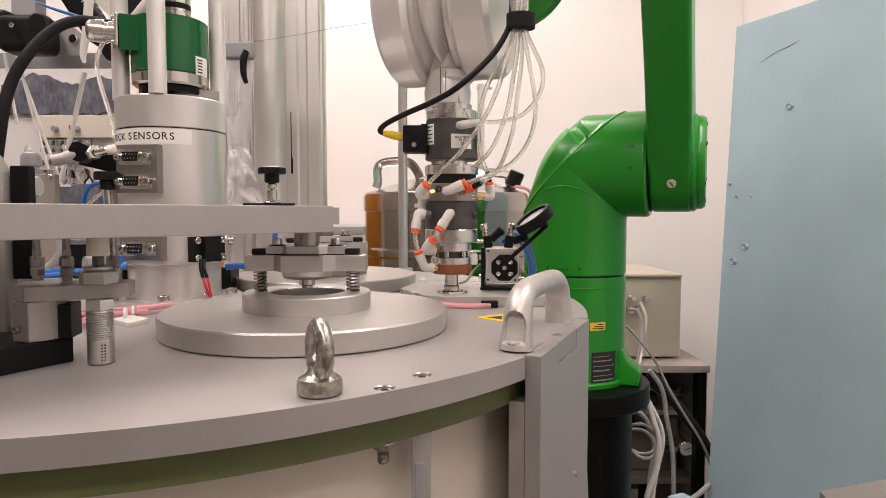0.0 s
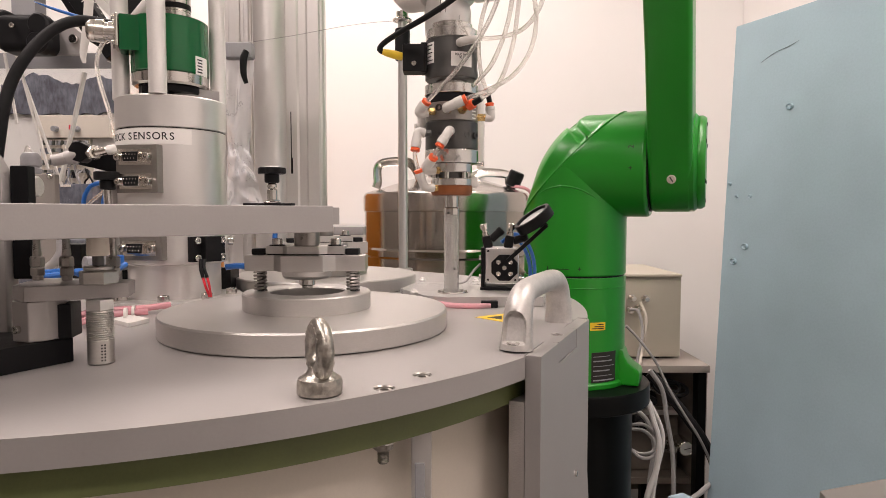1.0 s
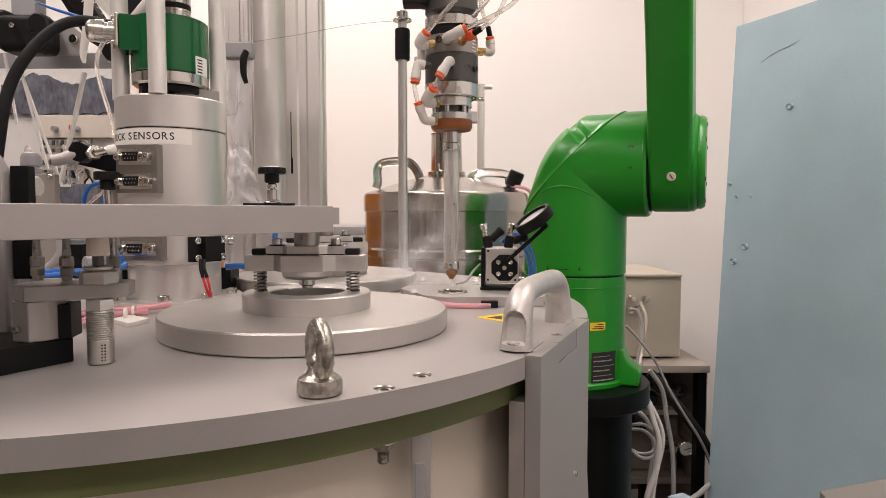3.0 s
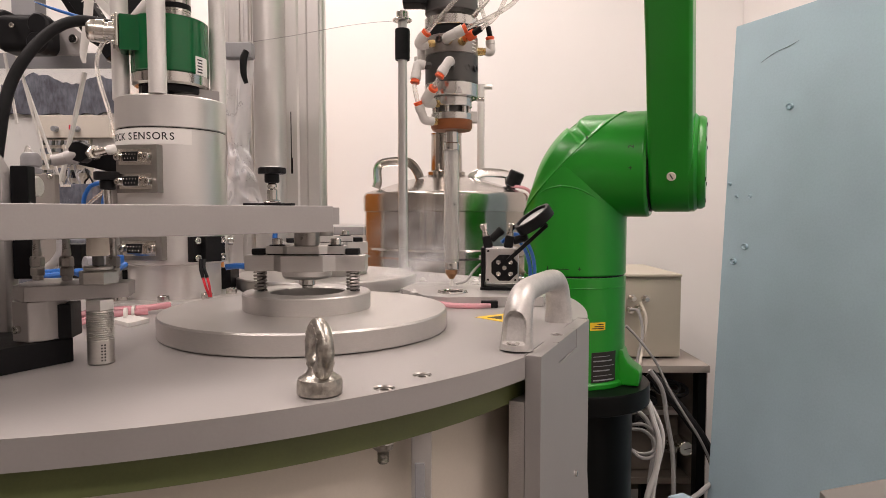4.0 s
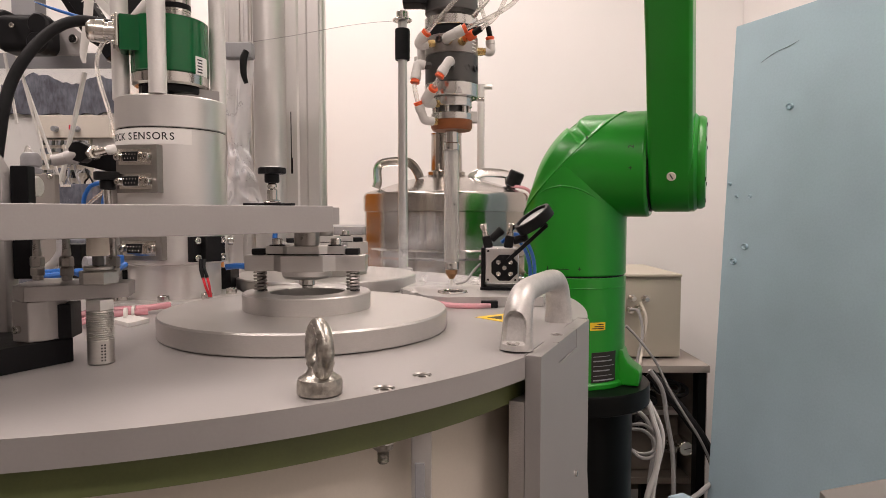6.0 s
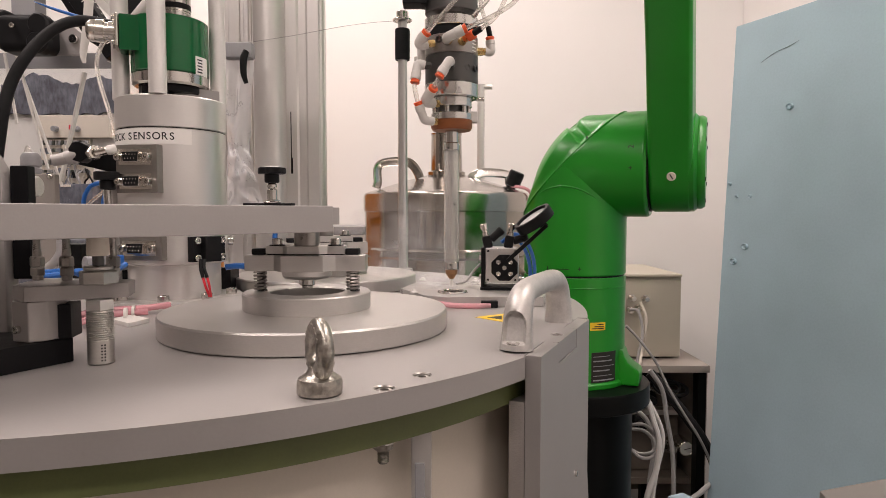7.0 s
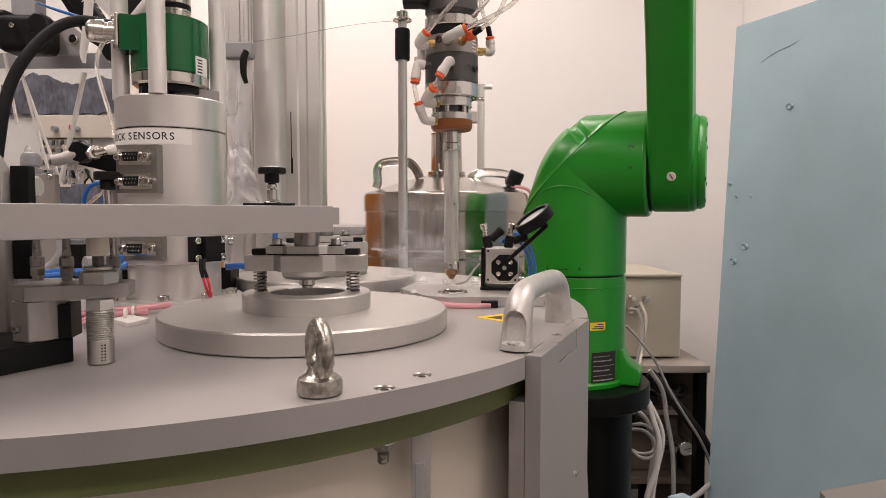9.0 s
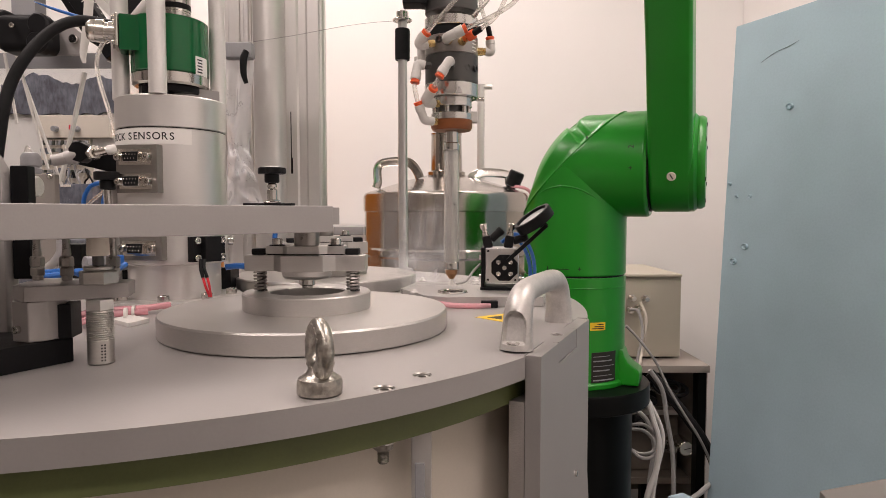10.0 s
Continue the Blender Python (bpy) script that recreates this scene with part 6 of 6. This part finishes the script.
part("plate", prism([(-0.028, -0.02), (0.03, -0.02), (0.03, 0.012), (0.012, 0.026), (-0.02, 0.022)], 0.006, Matrix.Translation((-0.5873, 1, 1.3533)) @ pose(0, 0, 0, 90, 0, 0), 0.001), ANOD, optics, "grey engraved plate")
part("plate_knob", join(cyl(0.007, 0, 0.006, Matrix.Translation((-0.5687, 0.994, 1.3569)) @ pose(0, 0, 0, 90, 0, 0), 0.001, 24)), STEEL, optics)
ra, rb = Vector((-0.5929, 1.02, 1.4601)), Vector((-0.5164, 1.02, 1.3374))
rl = (rb - ra).length
RM = along(ra, rb)
sr = part("scale_rail", box(0.028, 0.028, rl, RM @ pose(0, 0, rl / 2), 0.0015), BLACK_ANO, optics, "black scale rail with white marks")
for q in range(4):
    for i in range(13):
        part("mark", box(0.006 if i % 2 else 0.011, 0.0005, 0.0012, RM @ Matrix.Rotation(q * math.pi / 2, 4, "Z") @ pose(-0.006, -0.0142, 0.02 + i * rl / 13.6)), PAPER, sr)
ra, rb = Vector((-0.6211, 1.04, 1.4585)), Vector((-0.5693, 1.04, 1.3764))
part("lower_rail", box(0.022, 0.012, (rb - ra).length, along(ra, rb) @ pose(0, 0, (rb - ra).length / 2), 0.0015), BLACK, optics)
part("pointer", sweep([(-0.6079, 0.96, 1.403), (-0.5789, 0.96, 1.3923), (-0.5415, 0.96, 1.3808)], [0.0006, 0.0022, 0.0026], I4, 10), BLUE, optics, "dark blue tapered pointer")
for x0, y0, x1, y1, mt in ((165, -10, 215, 40, MILKY), (180, -20, 212, 25, WHITE_PL), (172, 50, 215, 95, BLACK_ANO), (150, 60, 200, 92, BLACK)):
    a, b2 = Vector(pt3(x0, y0, 1.06)), Vector(pt3(x1, y1, 1.06))
    part("strut", box(0.011, 0.012, (b2 - a).length, along(a, b2) @ pose(0, 0, (b2 - a).length / 2), 0.0015), mt, optics)
part("upper_body", box(0.06, 0.06, 0.07, Matrix.Translation((-0.5094, 1.08, 1.4338)) @ pose(0, 0, 0, 0, 20, 0), 0.012, 3), BLACK, optics)
part("grey_tip", sweep([(-0.4904, 1.02, 1.399), (-0.4767, 1.02, 1.4095), (-0.4657, 1.02, 1.4208)], [0.005, 0.008, 0.009], I4, 14), MILKY, optics)

# sensor arm, knob and tubes beside the tower
probe = thing("optical_probe", pose(0, 0, 0), "chrome optical probe in a black clamp with white tip", "probe")
part("barrel", join(rod((-0.3672, 0.598, 1.1386), (-0.3562, 0.602, 1.1414), 0.0056), rod((-0.3562, 0.602, 1.1414), (-0.3444, 0.605, 1.1449), 0.0068)), ANOD, probe, "turned metal barrel")
part("clamp", prism([(-0.006, -0.006), (0.004, -0.009), (0.011, -0.004), (0.011, 0.007), (0.004, 0.0105), (-0.003, 0.010), (-0.007, 0.004)], 0.014, Matrix.Translation((-0.3451, 0.612, 1.146)) @ pose(0, 0, 0, 90, 0, 0), 0.001), BLACK_ANO, probe)
part("hex_nut", lathe([(0.0062, 0), (0.0072, 0.0007), (0.0072, 0.005), (0.0062, 0.0057)], along((-0.3303, 0.6, 1.146), (-0.3169, 0.59, 1.1466)), 6), CHROME, probe)
part("sleeve", rod((-0.325, 0.597, 1.1462), (-0.3143, 0.597, 1.1483), 0.004), CHROME, probe)
part("tip", sweep([(-0.3175, 0.597, 1.1473), (-0.3138, 0.598, 1.1484), (-0.3094, 0.602, 1.1499)], [0.0026, 0.0046, 0.0046], I4, 16), WHITE_PL, probe, "white plastic tip")
part("bracket", prism([(-0.022, -0.004), (0.012, -0.012), (0.016, -0.012), (0.016, 0.006), (0.0, 0.008), (-0.022, 0.008)], 0.006, Matrix.Translation((-0.3359, 0.63, 1.141)) @ pose(0, 0, 0, 90, 0, 0), 0.001), BLACK_ANO, probe)
part("stem", cyl(0.0075, 1.0, 1.139, pose(-0.3366, 0.645, 0), 0.0008, 24), ALU, probe)
hk = thing("hand_screw", pose(-0.3168, 0.60, 1.0), "black plastic hand screw on a steel stem", "screw")
part("grip", join(cyl(0.0115, 1.1206 - 1.0, 1.1285 - 1.0, I4, 0.001, 32), cyl(0.0068, 1.1115 - 1.0, 1.1206 - 1.0, I4, 0.0008, 24)), BLACK, hk)
part("stem", cyl(0.003, 0.0, 1.1115 - 1.0, I4, 0.0004, 16), STEEL, hk)
for k, pts in enumerate((
        [(-0.3968, 0.7, 1.0928), (-0.3957, 0.7, 1.1064), (-0.3897, 0.7, 1.1176), (-0.3809, 0.7, 1.1219), (-0.3721, 0.7, 1.1226)],
        [(-0.3648, 0.68, 1.0927), (-0.3632, 0.68, 1.1048), (-0.3581, 0.68, 1.1132), (-0.3502, 0.68, 1.1156)],
        [(-0.3201, 0.5, 1.0392), (-0.3081, 0.51, 1.04), (-0.3001, 0.52, 1.0418), (-0.2941, 0.53, 1.039), (-0.2929, 0.55, 1.0346)],
        [(-0.3304, 0.52, 1.0404), (-0.3154, 0.53, 1.0409), (-0.3069, 0.54, 1.0366), (-0.2878, 0.55, 1.039), (-0.2869, 0.57, 1.0433)],
        [(-0.227, 0.66, 1.033), (-0.2152, 0.66, 1.0342), (-0.2034, 0.66, 1.0336), (-0.1885, 0.67, 1.0321)],
        [(-0.1599, 0.6, 1.0592), (-0.1598, 0.6, 1.064), (-0.1591, 0.6, 1.071), (-0.1585, 0.6, 1.0774)])):
    solid("air_hose", sweep(pts, 0.0024 if k != 4 else 0.0032, I4, 10), BLUE, "blue plastic air hose", "hose", "blue air hoses")
solid("clear_hose", sweep([(-0.4067, 0.72, 1.0967), (-0.3894, 0.71, 1.1054), (-0.3724, 0.7, 1.1151)], 0.0018, I4, 8), CLEAR, "thin clear hose beside the tower", "hose")
solid("grey_conduit", sweep([(-0.3383, 0.56, 1.0657), (-0.3386, 0.56, 1.0557), (-0.344, 0.56, 1.0467), (-0.3533, 0.56, 1.0391), (-0.3604, 0.56, 1.0361)], 0.004, I4, 12), GREYTUBE, "grey flexible conduit below the beam", "conduit")
solid("grey_pipe", rod((-0.3407, 0.6, 1.0409), (-0.317, 0.63, 1.0401), 0.0075), GREYBACK, "short grey pipe beside the tower", "pipe")
solid("blue_fitting", join(cyl(0.0072, 0, 0.012, Matrix.Translation((-0.3009, 0.58, 1.0389)), 0.001, 24)), BLUE, "blue plastic fitting beside the tower", "fitting")
solid("valve_block", boxat(-0.348, -0.3243, 0.66, 0.69, 1.0002, 1.0336, 0.0015), BLACK, "black valve block on the vessel top", "valve")
# Plain black block filling the space behind the fittings.
solid("black_backing", boxat(-0.432, -0.390, 0.68, 0.71, 1.0002, 1.056, 0.002), BLACK, "plain black block behind the stand", "housing")
solid("rear_block", boxat(-0.2485, -0.236, 0.70, 0.73, 1.0002, 1.0289, 0.001), BLACK, "small black block beside the tower", "block")
jb = thing("junction_box", pose(0, 0, 1.0), "brown-grey junction box with a cable gland", "junction box")
part("box", boxat(-0.3908, -0.3667, 0.60, 0.608, 0.0002, 1.1264 - 1.0, 0.0012), SHIELD, jb)
part("gland", lathe([(0.0115, 0), (0.0115, 0.005), (0.0095, 0.006), (0.0118, 0.008), (0.0118, 0.017), (0.009, 0.021), (0.005, 0.0225)], pose(-0.3948, 0.61, 1.1276 - 1.0) @ Matrix.Diagonal((0.75, 0.75, 0.9, 1)), 20), GREYBACK, jb, "grey plastic cable gland")
same("screw", SCREW_S, jb, pose(-0.3705, 0.5999, 1.1238 - 1.0, 90, 0, 0))
part("lead", sweep([(-0.3944, 0.61, 0.135), (-0.3957, 0.61, 0.148), (-0.3992, 0.612, 0.152), (-0.4043, 0.615, 0.14)], 0.0018, I4, 8), CLEAR, jb)
for i in range(7):
    q = pt3(58 + i * 22, 452 + (i * 29) % 24, 0.75)
    solid("pipe_clip", box(0.009, 0.009, 0.012, Matrix.Translation(q), 0.0015), (CREAM, DARKBLUE, GREYTUBE)[i % 3], "small plastic pipe clip behind the stand", "clip", "pipe clips")
manifold = thing("pipe_manifold", pose(0, 0, 1.0), "white pipe manifold behind the stand", "manifold")
part("block", boxat(-0.5131, -0.3786, 0.76, 0.79, 0.0002, 1.0573 - 1.0, 0.002), DARKBLUE, manifold, "dark backing block")
for i in range(5):
    part("pipe", rod((-0.4856, 0.752, 0.012 + i * 0.008), (-0.3917, 0.752, 0.012 + i * 0.008), 0.0022), (CREAM, GREYTUBE)[i % 2], manifold)
for i in range(4):
    part("riser", rod((-0.42 + i * 0.025, 0.748, 0.004), (-0.42 + i * 0.025, 0.748, 0.05), 0.003), CREAM, manifold)

# ---------------------------------------------------------------- below the vessel rim
jbolt = thing("rim_bolt", pose(-0.0323, 0.335, 0.9674), "threaded bolt end with nut under the vessel rim", "bolt")
part("washer", cyl(0.0062, -0.0012, -0.0001, I4, 0.0002, 28), STEEL, jbolt)
part("nut", lathe([(0.0048, -0.0052), (0.0055, -0.0046), (0.0055, -0.0012)], I4, 6), ZINC, jbolt)
tp = [(0.0026, -0.0125)]
for i in range(8):
    tp += [(0.0027, -0.012 + i * 0.0009), (0.0032, -0.0116 + i * 0.0009)]
part("thread", lathe(tp, I4, 24), ZINC, jbolt)
rail = thing("jacket_rail", pose(-0.0122, 0.352, 0.0), "slim grey metal rail running down the vessel jacket", "rail")
part("rail", boxat(-0.0056, 0.0056, -0.004, 0.006, 0.05, 0.967, 0.0008), POSTMAT, rail)
part("cover", boxat(-0.0036, 0.002, -0.006, -0.004, 0.05, 0.95, 0.0006), GREYBACK, rail)

# ---------------------------------------------------------------- cold vapour round the port, in drifting wisps
VAP = bpy.data.materials.new("cold_vapour")
VAP.use_nodes = True
vt = VAP.node_tree
vt.nodes.remove(vt.nodes["Principled BSDF"])
vo = vt.nodes["Material Output"]
vm, vtr, vd = vt.nodes.new("ShaderNodeMixShader"), vt.nodes.new("ShaderNodeBsdfTransparent"), vt.nodes.new("ShaderNodeBsdfDiffuse")
vd.inputs[0].default_value = (0.9, 0.9, 0.92, 1)
vc, vn, vg = vt.nodes.new("ShaderNodeTexCoord"), vt.nodes.new("ShaderNodeTexNoise"), vt.nodes.new("ShaderNodeTexGradient")
vg.gradient_type = "SPHERICAL"
vmap = vt.nodes.new("ShaderNodeMapping")
vmap.inputs["Scale"].default_value = (16, 16, 16)
vn.inputs["Scale"].default_value, vn.inputs["Detail"].default_value = 38, 5
vt.links.new(vc.outputs["Object"], vmap.inputs["Vector"])
vt.links.new(vmap.outputs["Vector"], vg.inputs["Vector"])
vt.links.new(vc.outputs["Object"], vn.inputs["Vector"])
v1, v2, v3 = vt.nodes.new("ShaderNodeMath"), vt.nodes.new("ShaderNodeMath"), vt.nodes.new("ShaderNodeMapRange")
v1.operation = v2.operation = "MULTIPLY"
v3.inputs["From Min"].default_value, v3.inputs["From Max"].default_value = 0.38, 0.75
vt.links.new(vn.outputs["Fac"], v3.inputs["Value"])
vt.links.new(vg.outputs["Fac"], v1.inputs[0])
vt.links.new(v3.outputs["Result"], v1.inputs[1])
v2.inputs[1].default_value = 0.42
vt.links.new(v1.outputs[0], v2.inputs[0])
vt.links.new(v2.outputs[0], vm.inputs[0])
vt.links.new(vtr.outputs[0], vm.inputs[1])
vt.links.new(vd.outputs[0], vm.inputs[2])
vt.links.new(vm.outputs[0], vo.inputs[0])
WISPS = []
for i in range(4):
    bm = sheet_bm(((-0.06, 0, -0.05), (0.06, 0, -0.05), (0.06, 0, 0.05), (-0.06, 0, 0.05)), 18, 14, 0.02, 4.0 * i, 0.0)
    w = solid("vapour_wisp", bm, VAP, "faint white wisp of cold vapour over the port", "vapour", "vapour wisps", "stuff", pose(-0.03, 0.68, 0.9))
    w.visible_shadow = False
    WISPS.append(w)

motions()
